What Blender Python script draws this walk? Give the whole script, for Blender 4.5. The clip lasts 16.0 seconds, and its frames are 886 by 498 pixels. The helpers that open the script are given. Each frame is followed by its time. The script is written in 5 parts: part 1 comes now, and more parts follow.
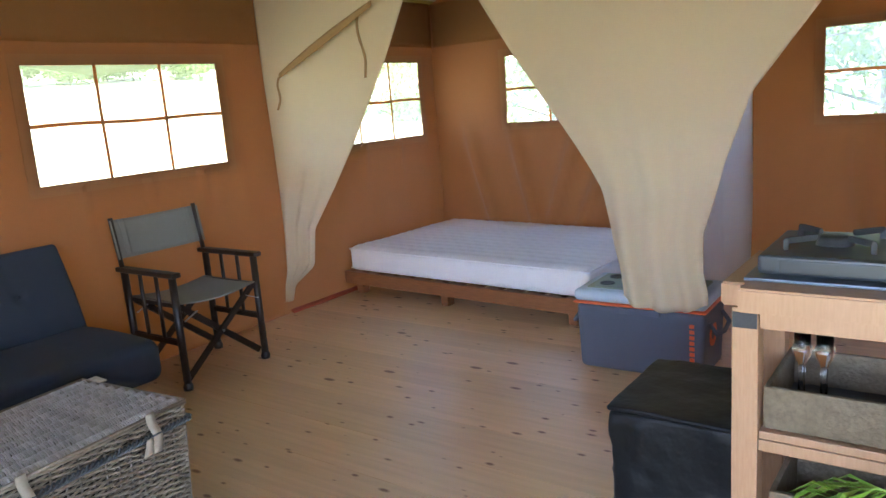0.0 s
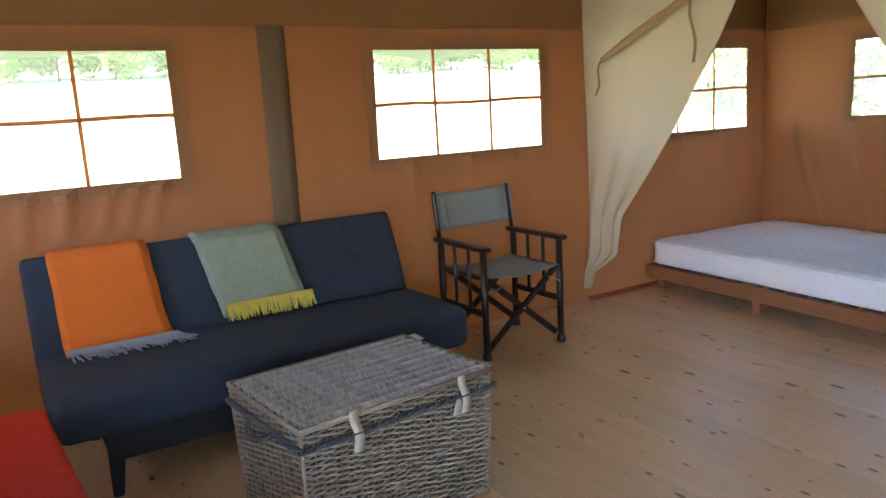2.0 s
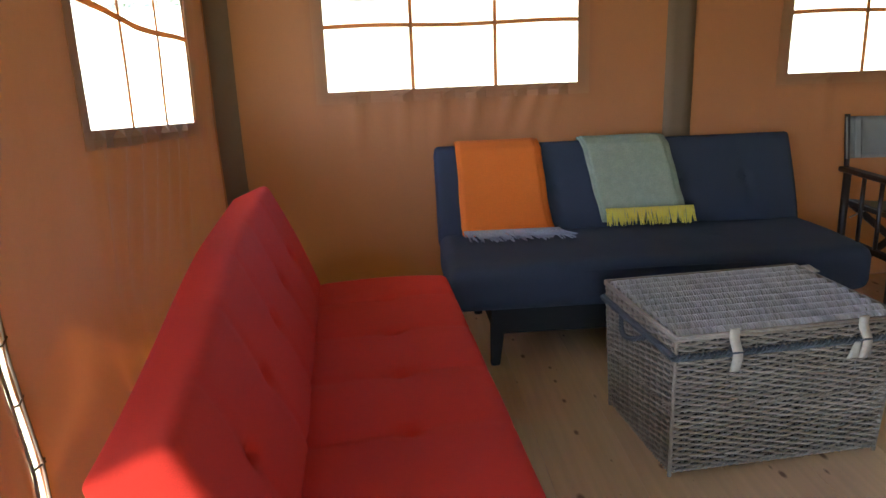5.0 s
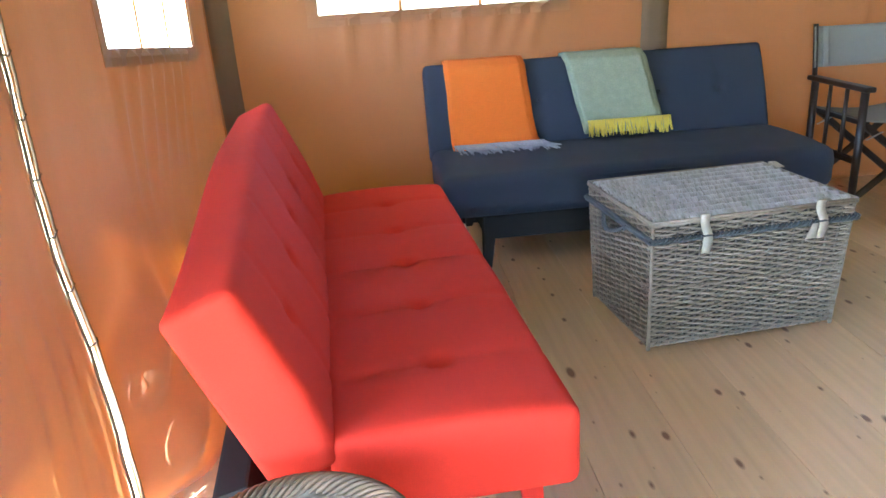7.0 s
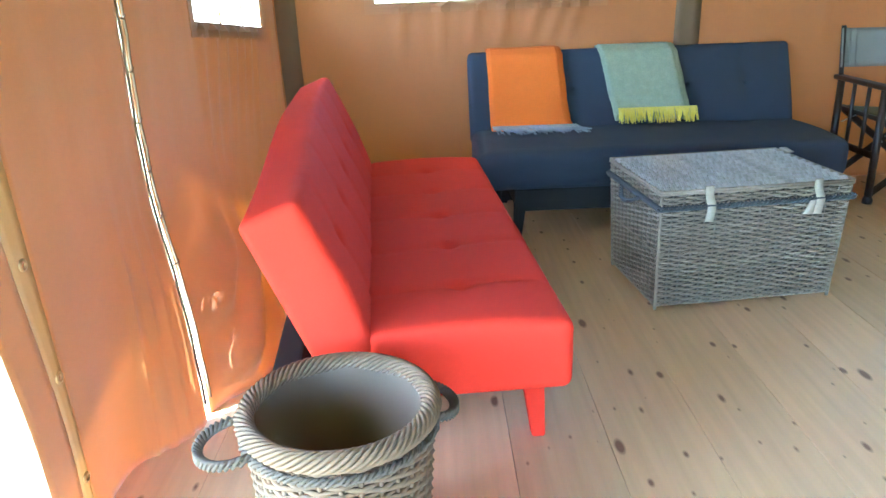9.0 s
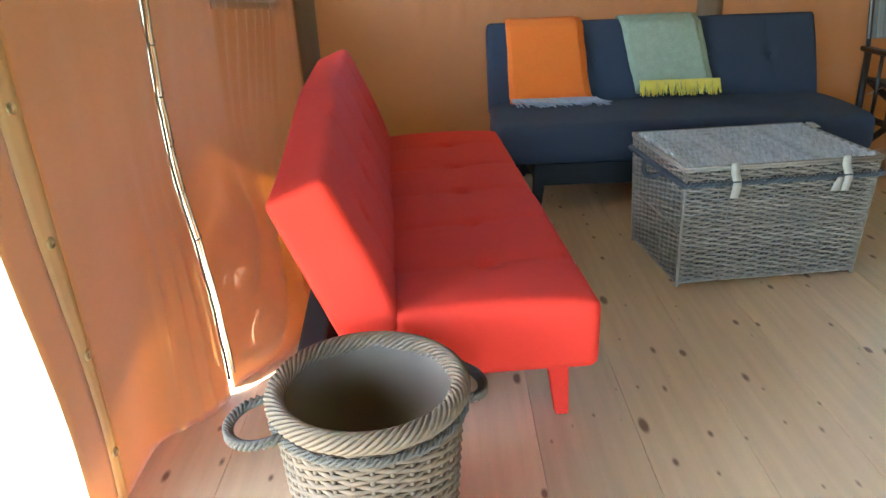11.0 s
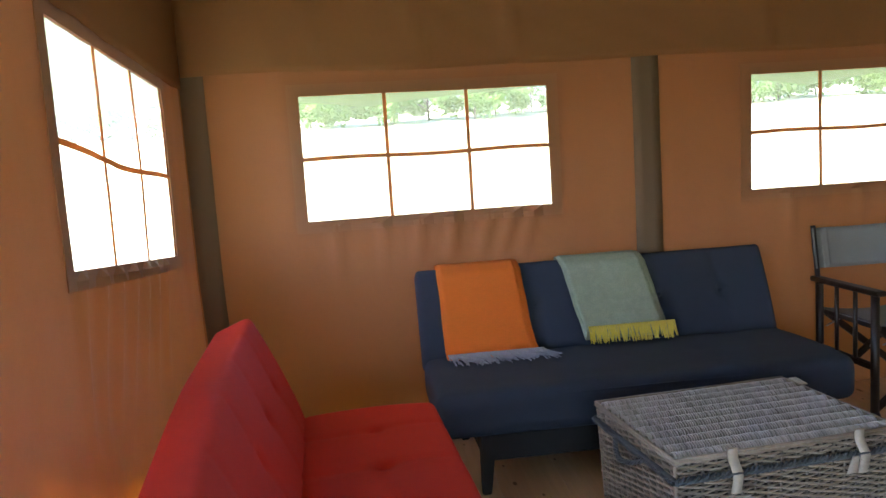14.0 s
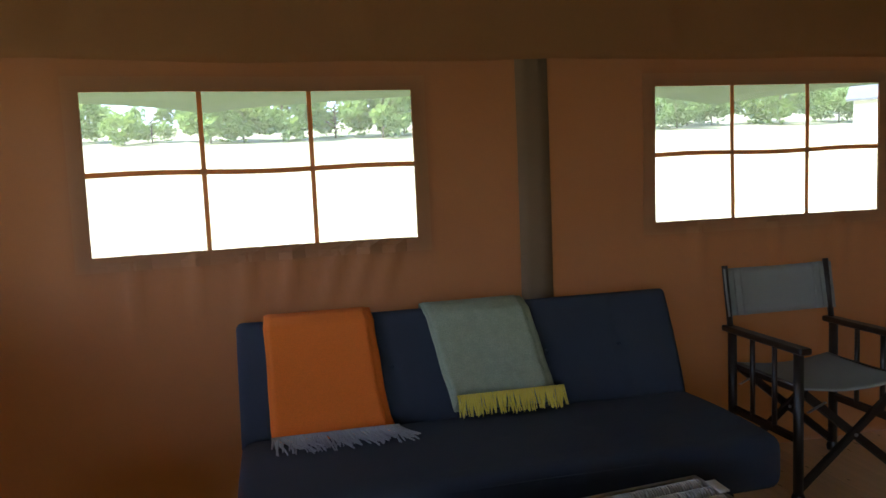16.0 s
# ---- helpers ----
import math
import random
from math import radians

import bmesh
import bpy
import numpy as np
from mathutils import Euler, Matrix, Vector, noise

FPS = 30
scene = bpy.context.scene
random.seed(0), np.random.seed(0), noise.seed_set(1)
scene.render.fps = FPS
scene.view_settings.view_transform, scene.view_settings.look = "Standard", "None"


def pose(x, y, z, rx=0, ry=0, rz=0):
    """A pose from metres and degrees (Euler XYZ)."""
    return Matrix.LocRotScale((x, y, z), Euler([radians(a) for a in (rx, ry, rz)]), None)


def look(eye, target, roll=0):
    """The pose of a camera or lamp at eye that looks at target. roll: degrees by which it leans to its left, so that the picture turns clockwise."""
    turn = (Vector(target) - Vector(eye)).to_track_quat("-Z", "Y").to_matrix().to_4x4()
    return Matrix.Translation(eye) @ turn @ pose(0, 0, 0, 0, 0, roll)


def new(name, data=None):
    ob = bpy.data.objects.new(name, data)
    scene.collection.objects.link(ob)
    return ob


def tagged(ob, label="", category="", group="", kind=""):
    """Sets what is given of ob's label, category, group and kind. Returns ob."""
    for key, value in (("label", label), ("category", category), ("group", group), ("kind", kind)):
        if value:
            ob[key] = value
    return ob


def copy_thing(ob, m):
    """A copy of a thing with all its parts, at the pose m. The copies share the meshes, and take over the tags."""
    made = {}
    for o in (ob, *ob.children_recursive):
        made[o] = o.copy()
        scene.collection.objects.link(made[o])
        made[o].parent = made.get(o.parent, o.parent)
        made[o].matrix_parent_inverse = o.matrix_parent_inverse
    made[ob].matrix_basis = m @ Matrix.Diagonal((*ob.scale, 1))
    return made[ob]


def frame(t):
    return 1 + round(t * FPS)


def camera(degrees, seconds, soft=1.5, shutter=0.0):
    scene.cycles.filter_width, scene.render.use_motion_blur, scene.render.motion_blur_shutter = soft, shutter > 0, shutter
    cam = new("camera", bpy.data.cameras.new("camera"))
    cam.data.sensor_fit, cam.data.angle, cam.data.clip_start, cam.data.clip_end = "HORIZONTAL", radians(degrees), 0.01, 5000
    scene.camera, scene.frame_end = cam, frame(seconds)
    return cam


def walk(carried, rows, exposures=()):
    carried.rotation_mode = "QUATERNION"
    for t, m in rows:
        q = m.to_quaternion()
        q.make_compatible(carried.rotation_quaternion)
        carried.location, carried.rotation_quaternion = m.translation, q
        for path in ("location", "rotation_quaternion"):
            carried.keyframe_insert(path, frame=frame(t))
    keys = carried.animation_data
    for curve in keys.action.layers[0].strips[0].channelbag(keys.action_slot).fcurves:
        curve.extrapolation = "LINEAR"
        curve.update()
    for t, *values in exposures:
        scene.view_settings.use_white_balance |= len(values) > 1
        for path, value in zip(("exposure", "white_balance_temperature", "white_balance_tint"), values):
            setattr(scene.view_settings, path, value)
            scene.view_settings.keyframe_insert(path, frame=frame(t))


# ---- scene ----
cam = camera(62.1, 16.0)
PATH = [
    (0, (1.12, -3.672, 1.351), (2.695, -2.506, 0.953), -4.4),
    (0.5, (1.106, -3.636, 1.343), (2.582, -2.347, 0.946), -3.7),
    (1, (1.104, -3.626, 1.338), (2.43, -2.176, 0.964), -3.4),
    (1.5, (1.092, -3.606, 1.336), (2.259, -2.024, 0.968), -3.1),
    (2, (1.073, -3.587, 1.325), (2.082, -1.901, 0.954), -3.2),
    (2.5, (1.061, -3.563, 1.312), (1.888, -1.783, 0.93), -2.7),
    (3, (1.046, -3.546, 1.305), (1.669, -1.685, 0.918), -2.4),
    (3.5, (1.019, -3.525, 1.293), (1.424, -1.607, 0.894), -1.2),
    (4, (1.007, -3.548, 1.291), (1.232, -1.605, 0.873), -1.3),
    (4.5, (0.994, -3.561, 1.284), (1.128, -1.624, 0.805), -1.4),
    (4.7, (0.979, -3.569, 1.282), (1.079, -1.636, 0.776), -1.8),
    (6.8, (0.908, -3.773, 1.227), (1.03, -1.892, 0.56), -3.7),
    (7, (0.896, -3.811, 1.223), (1.024, -1.94, 0.527), -3.6),
    (7.5, (0.875, -3.864, 1.208), (1.08, -2.013, 0.478), -3.3),
    (8, (0.903, -3.933, 1.192), (1.033, -2.069, 0.479), -2.2),
    (8.5, (0.918, -4.07, 1.184), (0.941, -2.199, 0.477), -2.0),
    (9, (0.919, -4.162, 1.185), (0.927, -2.284, 0.497), -2.1),
    (9.5, (0.902, -4.173, 1.186), (0.897, -2.285, 0.526), -2.5),
    (9.7, (0.897, -4.173, 1.169), (0.881, -2.289, 0.498), -1.9),
    (11.8, (0.878, -4.034, 1.214), (0.844, -2.194, 0.431), -2.8),
    (12, (0.879, -3.955, 1.2), (0.864, -2.102, 0.449), -3.6),
    (12.5, (0.855, -3.885, 1.227), (0.928, -1.976, 0.635), -4.8),
    (13, (0.862, -3.848, 1.249), (1.062, -1.927, 0.73), -4.6),
    (13.5, (0.871, -3.726, 1.291), (1.106, -1.78, 0.897), -4.6),
    (14, (0.925, -3.574, 1.309), (1.109, -1.596, 1.08), -3.7),
    (14.5, (0.977, -3.45, 1.294), (1.12, -1.471, 1.041), -3.4),
    (15, (1.026, -3.216, 1.3), (1.255, -1.24, 1.088), -3.2),
    (15.5, (1.111, -3.03, 1.307), (1.435, -1.073, 1.054), -3.6),
    (16, (1.293, -2.863, 1.307), (1.717, -0.918, 1.116), -2.5),
]
EXPOSURES = [(0, 3.95, 5650, 17), (2, 3.9, 5650, 17), (3.5, 3.64, 5550, 18), (4.7, 3.62, 5600, 18), (7, 4.75, 5250, 11), (8.5, 4.9, 4800, 0), (9.7, 4.62, 4800, -1), (11.8, 4.3, 5450, 6), (12.5, 4.45, 5450, 8), (13.5, 4.15, 5600, 14), (14.2, 3.5, 5600, 18), (15, 3.05, 5550, 17), (16, 2.7, 5600, 17)]
walk(cam, [(t, look(eye, target, roll)) for t, eye, target, roll in PATH], EXPOSURES)

# ---- world and sun ----
SUN_EL, SUN_AZ = 53.5, 110.0      # azimuth: degrees from +y towards -x
world = bpy.data.worlds.new("sky")
scene.world = world
world.use_nodes = True
wn = world.node_tree.nodes
sky = wn.new("ShaderNodeTexSky")
sky.sky_type, sky.sun_disc = "NISHITA", False
sky.sun_elevation, sky.sun_rotation = radians(SUN_EL), radians(-SUN_AZ)
wn["Background"].inputs["Strength"].default_value = 0.15
world.node_tree.links.new(sky.outputs[0], wn["Background"].inputs["Color"])
sun_data = bpy.data.lights.new("sun", "SUN")
sun_data.energy, sun_data.angle, sun_data.color = 4.0, radians(0.6), (1.0, 0.95, 0.86)
sun = new("sun", sun_data)
SUN_DIR = Vector((-math.sin(radians(SUN_AZ)) * math.cos(radians(SUN_EL)), math.cos(radians(SUN_AZ)) * math.cos(radians(SUN_EL)), math.sin(radians(SUN_EL))))
sun.matrix_world = look(SUN_DIR * 30, (0, 0, 0))

# ---- materials ----
def mat(name, colour, rough=0.8, metal=0.0, grain=0.0, grain_scale=200.0, stain=0.0, stain_scale=3.0, bump=0.0, bump_scale=300.0, stretch=(1, 1, 1), random=0.0, sheen=0.0, dark=None, island=False):
    """A principled material with variation at two scales: fine grain and broad stains, and a fine relief."""
    m = bpy.data.materials.new(name)
    m.use_nodes = True
    nt = m.node_tree
    b = nt.nodes["Principled BSDF"]
    b.inputs["Roughness"].default_value, b.inputs["Metallic"].default_value = rough, metal
    if sheen:
        b.inputs["Sheen Weight"].default_value = sheen
    tc = nt.nodes.new("ShaderNodeTexCoord")
    mp = nt.nodes.new("ShaderNodeMapping")
    mp.inputs["Scale"].default_value = stretch
    nt.links.new(tc.outputs["Object"], mp.inputs["Vector"])
    dark = dark or tuple(c * 0.55 for c in colour)
    last = nt.nodes.new("ShaderNodeRGB").outputs[0]
    last.default_value = (*colour, 1)
    for amount, scale, detail in ((grain, grain_scale, 2), (stain, stain_scale, 5)):
        if amount:
            n = nt.nodes.new("ShaderNodeTexNoise")
            n.inputs["Scale"].default_value, n.inputs["Detail"].default_value = scale, detail
            nt.links.new(mp.outputs[0], n.inputs["Vector"])
            r = nt.nodes.new("ShaderNodeMapRange")
            r.inputs["From Min"].default_value, r.inputs["From Max"].default_value = 0.35, 0.7
            r.inputs["To Max"].default_value = amount
            nt.links.new(n.outputs[0], r.inputs["Value"])
            mx = nt.nodes.new("ShaderNodeMix")
            mx.data_type = "RGBA"
            nt.links.new(r.outputs[0], mx.inputs["Factor"])
            nt.links.new(last, mx.inputs["A"])
            mx.inputs["B"].default_value = (*dark, 1)
            last = mx.outputs["Result"]
    if random:
        oi = nt.nodes.new("ShaderNodeNewGeometry" if island else "ShaderNodeObjectInfo")
        hs = nt.nodes.new("ShaderNodeHueSaturation")
        r = nt.nodes.new("ShaderNodeMapRange")
        r.inputs["To Min"].default_value, r.inputs["To Max"].default_value = 1 - random, 1 + random
        nt.links.new(oi.outputs["Random Per Island" if island else "Random"], r.inputs["Value"])
        nt.links.new(r.outputs[0], hs.inputs["Value"])
        nt.links.new(last, hs.inputs["Color"])
        last = hs.outputs[0]
    nt.links.new(last, b.inputs["Base Color"])
    if bump:
        n = nt.nodes.new("ShaderNodeTexNoise")
        n.inputs["Scale"].default_value = bump_scale
        nt.links.new(mp.outputs[0], n.inputs["Vector"])
        bp = nt.nodes.new("ShaderNodeBump")
        bp.inputs["Strength"].default_value, bp.inputs["Distance"].default_value = bump, 0.004
        nt.links.new(n.outputs[0], bp.inputs["Height"])
        nt.links.new(bp.outputs[0], b.inputs["Normal"])
    return m


def canvas(name, colour, through_colour, share, stain=0.25, folds=0.15, sheen=0.0):
    """Woven cloth that lets a share of the light through."""
    m = mat(name, colour, 0.9, grain=0.18, grain_scale=420, stain=stain, stain_scale=1.7, bump=folds, bump_scale=14, sheen=sheen)
    nt = m.node_tree
    b, out = nt.nodes["Principled BSDF"], nt.nodes["Material Output"]
    b.inputs["Specular IOR Level"].default_value = 0.15
    tr = nt.nodes.new("ShaderNodeBsdfTranslucent")
    tr.inputs["Color"].default_value = (*through_colour, 1)
    mx = nt.nodes.new("ShaderNodeMixShader")
    mx.inputs[0].default_value = share
    nt.links.new(b.outputs[0], mx.inputs[1])
    nt.links.new(tr.outputs[0], mx.inputs[2])
    nt.links.new(mx.outputs[0], out.inputs["Surface"])
    return m


def film_pane(name):
    """Clear window film, a little milky and shiny."""
    m = bpy.data.materials.new(name)
    m.use_nodes = True
    nt = m.node_tree
    nt.nodes.remove(nt.nodes["Principled BSDF"])
    out = nt.nodes["Material Output"]
    tp, gl, tl = nt.nodes.new("ShaderNodeBsdfTransparent"), nt.nodes.new("ShaderNodeBsdfGlossy"), nt.nodes.new("ShaderNodeBsdfTranslucent")
    gl.inputs["Roughness"].default_value = 0.15
    a, c = nt.nodes.new("ShaderNodeMixShader"), nt.nodes.new("ShaderNodeMixShader")
    a.inputs[0].default_value, c.inputs[0].default_value = 0.28, 0.03
    nt.links.new(tp.outputs[0], a.inputs[1])
    nt.links.new(tl.outputs[0], a.inputs[2])
    nt.links.new(a.outputs[0], c.inputs[1])
    nt.links.new(gl.outputs[0], c.inputs[2])
    nt.links.new(c.outputs[0], out.inputs["Surface"])
    return m


M_WALL = canvas("terracotta_canvas", (0.378, 0.172, 0.074), (0.77, 0.39, 0.105), 0.19, folds=0.5, sheen=0.3)
M_STRIP = canvas("olive_brown_canvas", (0.20, 0.135, 0.08), (0.34, 0.19, 0.06), 0.12)
M_HEM = canvas("hem_canvas", (0.36, 0.182, 0.085), (0.78, 0.41, 0.12), 0.25, sheen=0.3)
M_WEBBING = canvas("pale_webbing", (0.38, 0.245, 0.14), (0.76, 0.50, 0.22), 0.22)
M_ROOF = canvas("khaki_roof_canvas", (0.30, 0.24, 0.11), (0.66, 0.50, 0.13), 0.42)
M_FLY = canvas("green_fly_canvas", (0.11, 0.16, 0.08), (0.34, 0.40, 0.15), 0.28)
M_CREAM = canvas("cream_cotton", (0.72, 0.625, 0.47), (0.88, 0.73, 0.40), 0.37, stain=0.12)
M_WHITE_CLOTH = canvas("white_cotton", (0.75, 0.74, 0.72), (0.85, 0.84, 0.8), 0.35, stain=0.1)
M_PANE = film_pane("window_film")
M_BAR = canvas("window_bar_tape", (0.45, 0.20, 0.07), (0.8, 0.35, 0.08), 0.35)
M_PINE = mat("pine_board", (0.80, 0.53, 0.295), 0.36, grain=0.5, grain_scale=34, stain=0.3, stain_scale=3, stretch=(1, 0.05, 1), random=0.12, dark=(0.58, 0.36, 0.19))


def add_knots(m):
    """Dark oval knots, scattered at random along each board."""
    nt = m.node_tree
    b = nt.nodes["Principled BSDF"]
    base = b.inputs["Base Color"].links[0].from_socket
    tc, oi, add = nt.nodes.new("ShaderNodeTexCoord"), nt.nodes.new("ShaderNodeObjectInfo"), nt.nodes.new("ShaderNodeVectorMath")
    mul = nt.nodes.new("ShaderNodeMath")
    mul.operation, mul.inputs[1].default_value = "MULTIPLY", 90.0
    nt.links.new(oi.outputs["Random"], mul.inputs[0])
    nt.links.new(tc.outputs["Object"], add.inputs[0])
    nt.links.new(mul.outputs[0], add.inputs[1])
    for size, scale, side in ((0.066, 5.4, 1.0), (0.055, 8.0, 0.8)):
        mp, vo = nt.nodes.new("ShaderNodeMapping"), nt.nodes.new("ShaderNodeTexVoronoi")
        mp.inputs["Scale"].default_value = (1.3 * side, 0.5, 0.0)
        mp.inputs["Rotation"].default_value = (0, 0, 0.15 * side)
        vo.voronoi_dimensions, vo.inputs["Scale"].default_value = "2D", scale
        nt.links.new(add.outputs[0], mp.inputs["Vector"])
        nt.links.new(mp.outputs[0], vo.inputs["Vector"])
        sep, lim, mr = nt.nodes.new("ShaderNodeSeparateColor"), nt.nodes.new("ShaderNodeMath"), nt.nodes.new("ShaderNodeMapRange")
        nt.links.new(vo.outputs["Color"], sep.inputs[0])
        lim.operation, lim.inputs[1].default_value, lim.inputs[2].default_value = "MULTIPLY_ADD", size * 2.2, -size * 0.85
        nt.links.new(sep.outputs[0], lim.inputs[0])
        sub = nt.nodes.new("ShaderNodeMath")
        sub.operation = "SUBTRACT"
        nt.links.new(lim.outputs[0], sub.inputs[0])
        nt.links.new(vo.outputs["Distance"], sub.inputs[1])
        mr.inputs["From Min"].default_value, mr.inputs["From Max"].default_value, mr.inputs["To Max"].default_value = -0.03, 0.02, 0.92
        nt.links.new(sub.outputs[0], mr.inputs["Value"])
        mx = nt.nodes.new("ShaderNodeMix")
        mx.data_type = "RGBA"
        mx.inputs["B"].default_value = (0.19, 0.07, 0.03, 1)
        nt.links.new(mr.outputs[0], mx.inputs["Factor"])
        nt.links.new(base, mx.inputs["A"])
        base = mx.outputs["Result"]
    nt.links.new(base, b.inputs["Base Color"])


add_knots(M_PINE)
M_NAVY = mat("navy_weave", (0.025, 0.034, 0.056), 0.8, grain=0.5, grain_scale=500, stain=0.2, stain_scale=6, bump=0.5, bump_scale=700)
M_RED = mat("red_weave", (0.740, 0.036, 0.015), 0.85, grain=0.3, grain_scale=500, stain=0.12, stain_scale=5, bump=0.4, bump_scale=700)
M_RED.node_tree.nodes["Principled BSDF"].inputs["Specular IOR Level"].default_value = 0.25
M_BLACK = mat("black_cloth", (0.010, 0.010, 0.011), 0.8, grain=0.3, stain=0.3)
# Lighter copy of the trunk's willow: window light on the lid as colour.
M_WILLOW_LIT = mat("skylit_willow", (0.47, 0.44, 0.41), 0.40, grain=0.4, grain_scale=45, stain=0.3, stain_scale=12, random=0.17, stretch=(1, 0.4, 1), dark=(0.24, 0.21, 0.18), island=True)
M_WICKER = mat("grey_willow", (0.27, 0.22, 0.16), 0.6, grain=0.5, grain_scale=60, stain=0.5, stain_scale=9, random=0.10, dark=(0.14, 0.11, 0.08))
M_DARKWOOD = mat("dark_stained_wood", (0.016, 0.009, 0.007), 0.4, grain=0.4, grain_scale=40, stretch=(1, 1, 8))
M_GREY = mat("grey_canvas", (0.24, 0.245, 0.235), 0.85, grain=0.35, grain_scale=500, stain=0.2, bump=0.3, bump_scale=600)
M_SHEET = mat("white_quilt", (0.85, 0.84, 0.88), 0.85, grain=0.1, stain=0.1, bump=0.25, bump_scale=40)
M_BEDWOOD = mat("oiled_bed_wood", (0.30, 0.12, 0.045), 0.45, grain=0.5, grain_scale=14, stain=0.3, stretch=(9, 1, 9))
M_BEECH = mat("beech_wood", (0.40, 0.235, 0.13), 0.42, grain=0.45, grain_scale=20, stain=0.25, stretch=(8, 8, 1), dark=(0.31, 0.17, 0.085))
M_COOLER = mat("slate_plastic", (0.085, 0.095, 0.125), 0.45, grain=0.15, stain=0.2, bump=0.15, bump_scale=250)
M_GRASS = mat("meadow_grass", (0.27, 0.27, 0.14), 0.9, grain=0.5, grain_scale=12, stain=0.5, stain_scale=0.4, dark=(0.17, 0.18, 0.08))
M_LEAF = canvas("tree_leaf", (0.12, 0.19, 0.06), (0.34, 0.48, 0.12), 0.38, stain=0.4)
# Wall canvas again, the olive light from the roof put into its colour.
M_UPPER_TONE = canvas("roof_lit_canvas", (0.335, 0.163, 0.064), (0.66, 0.35, 0.07), 0.21)
M_BARK = mat("bark", (0.12, 0.09, 0.06), 0.9, grain=0.6, grain_scale=15, bump=0.6, bump_scale=30)
M_ORANGE = mat("orange_wool", (0.76, 0.165, 0.008), 0.95, grain=0.35, grain_scale=260, stain=0.15, bump=0.6, bump_scale=420)
M_SAGE = mat("sage_wool", (0.33, 0.36, 0.25), 0.95, grain=0.5, grain_scale=200, stain=0.4, stain_scale=30, bump=0.9, bump_scale=260, dark=(0.19, 0.23, 0.16))
M_YELLOW = mat("yellow_wool", (0.70, 0.55, 0.06), 0.95, grain=0.3, sheen=0.3)
M_GREYWOOL = mat("grey_wool", (0.25, 0.26, 0.30), 0.95, grain=0.4, sheen=0.3)
M_ROPE = mat("blue_grey_rope", (0.075, 0.08, 0.085), 0.9, grain=0.5, grain_scale=150)
M_LEATHER = mat("pale_leather", (0.42, 0.36, 0.28), 0.65, grain=0.3, grain_scale=80, stain=0.2, stain_scale=20)
M_LINER = canvas("linen_liner", (0.25, 0.185, 0.13), (0.75, 0.60, 0.42), 0.35)
M_CORD = mat("brown_seagrass_cord", (0.13, 0.095, 0.065), 0.85, grain=0.5, grain_scale=120, stain=0.4, stain_scale=15)
M_LID = mat("pale_blue_plastic", (0.42, 0.50, 0.58), 0.4, grain=0.1, stain=0.15)
M_OLIVE = mat("sage_plastic", (0.25, 0.29, 0.21), 0.5, grain=0.15, stain=0.2)
M_SIGNAL = mat("orange_plastic", (0.75, 0.13, 0.03), 0.45, stain=0.1)
M_BAG = mat("black_sheeting", (0.006, 0.007, 0.008), 0.5, stain=0.3, bump=1.0, bump_scale=22)
M_BAG.node_tree.nodes["Principled BSDF"].inputs["Specular IOR Level"].default_value = 0.25
M_BASKET = mat("brown_grey_willow", (0.235, 0.14, 0.075), 0.72, grain=0.5, grain_scale=60, stain=0.5, stain_scale=9, dark=(0.10, 0.075, 0.05))
M_BASKET.node_tree.nodes["Principled BSDF"].inputs["Specular IOR Level"].default_value = 0.3
M_ENAMEL = mat("dark_enamel", (0.03, 0.038, 0.046), 0.34, grain=0.15, stain=0.2)
M_IRON = mat("cast_iron", (0.03, 0.033, 0.036), 0.55, grain=0.4, bump=0.3, bump_scale=200)
M_STEEL = mat("brushed_steel", (0.55, 0.56, 0.58), 0.3, metal=1.0, grain=0.2, stain=0.1)
M_TRAY = mat("blue_grey_steel", (0.16, 0.19, 0.23), 0.4, metal=0.6, grain=0.2, stain=0.2)
M_SEAGRASS = mat("woven_seagrass", (0.19, 0.145, 0.09), 0.9, grain=0.6, grain_scale=90, stain=0.5, stain_scale=24, bump=0.9, bump_scale=110, dark=(0.10, 0.075, 0.045))
M_PALM = mat("fresh_green_leaf", (0.15, 0.28, 0.025), 0.45, grain=0.3, grain_scale=60, stain=0.35, stain_scale=9, stretch=(1, 6, 1))
M_POT = mat("clay_pot", (0.35, 0.16, 0.09), 0.8, grain=0.3, stain=0.3)
M_BRASS = mat("brass_eyelet", (0.60, 0.48, 0.25), 0.3, metal=1.0, stain=0.2)
M_PLASTER = mat("pale_render", (0.62, 0.60, 0.55), 0.9, grain=0.2, stain=0.3)
M_TAPE = mat("tan_tie_tape", (0.36, 0.22, 0.09), 0.9, grain=0.3, stain=0.2)
def clear_glass(name):
    m = bpy.data.materials.new(name)
    m.use_nodes = True
    b = m.node_tree.nodes["Principled BSDF"]
    b.inputs["Transmission Weight"].default_value, b.inputs["Roughness"].default_value, b.inputs["IOR"].default_value = 1.0, 0.02, 1.48
    return m


M_GLASS = clear_glass("clear_glass")
M_EDGE = mat("red_brown_sheet", (0.35, 0.07, 0.03), 0.6, stain=0.3)

# ---- building helpers ----
def mesh_of(name, bm, material, smooth=False):
    me = bpy.data.meshes.new(name)
    bm.to_mesh(me)
    bm.free()
    me.materials.append(material)
    if smooth:
        for p in me.polygons:
            p.use_smooth = True
    return me


def part(name, bm, material, parent=None, label="", smooth=False, m=None):
    """Links a bmesh as one mesh object under a thing or a part."""
    ob = new(name, mesh_of(name, bm, material, smooth))
    if parent is not None:
        ob.parent = parent
    if m is not None:
        ob.matrix_basis = m
    if label:
        tagged(ob, label)
    return ob


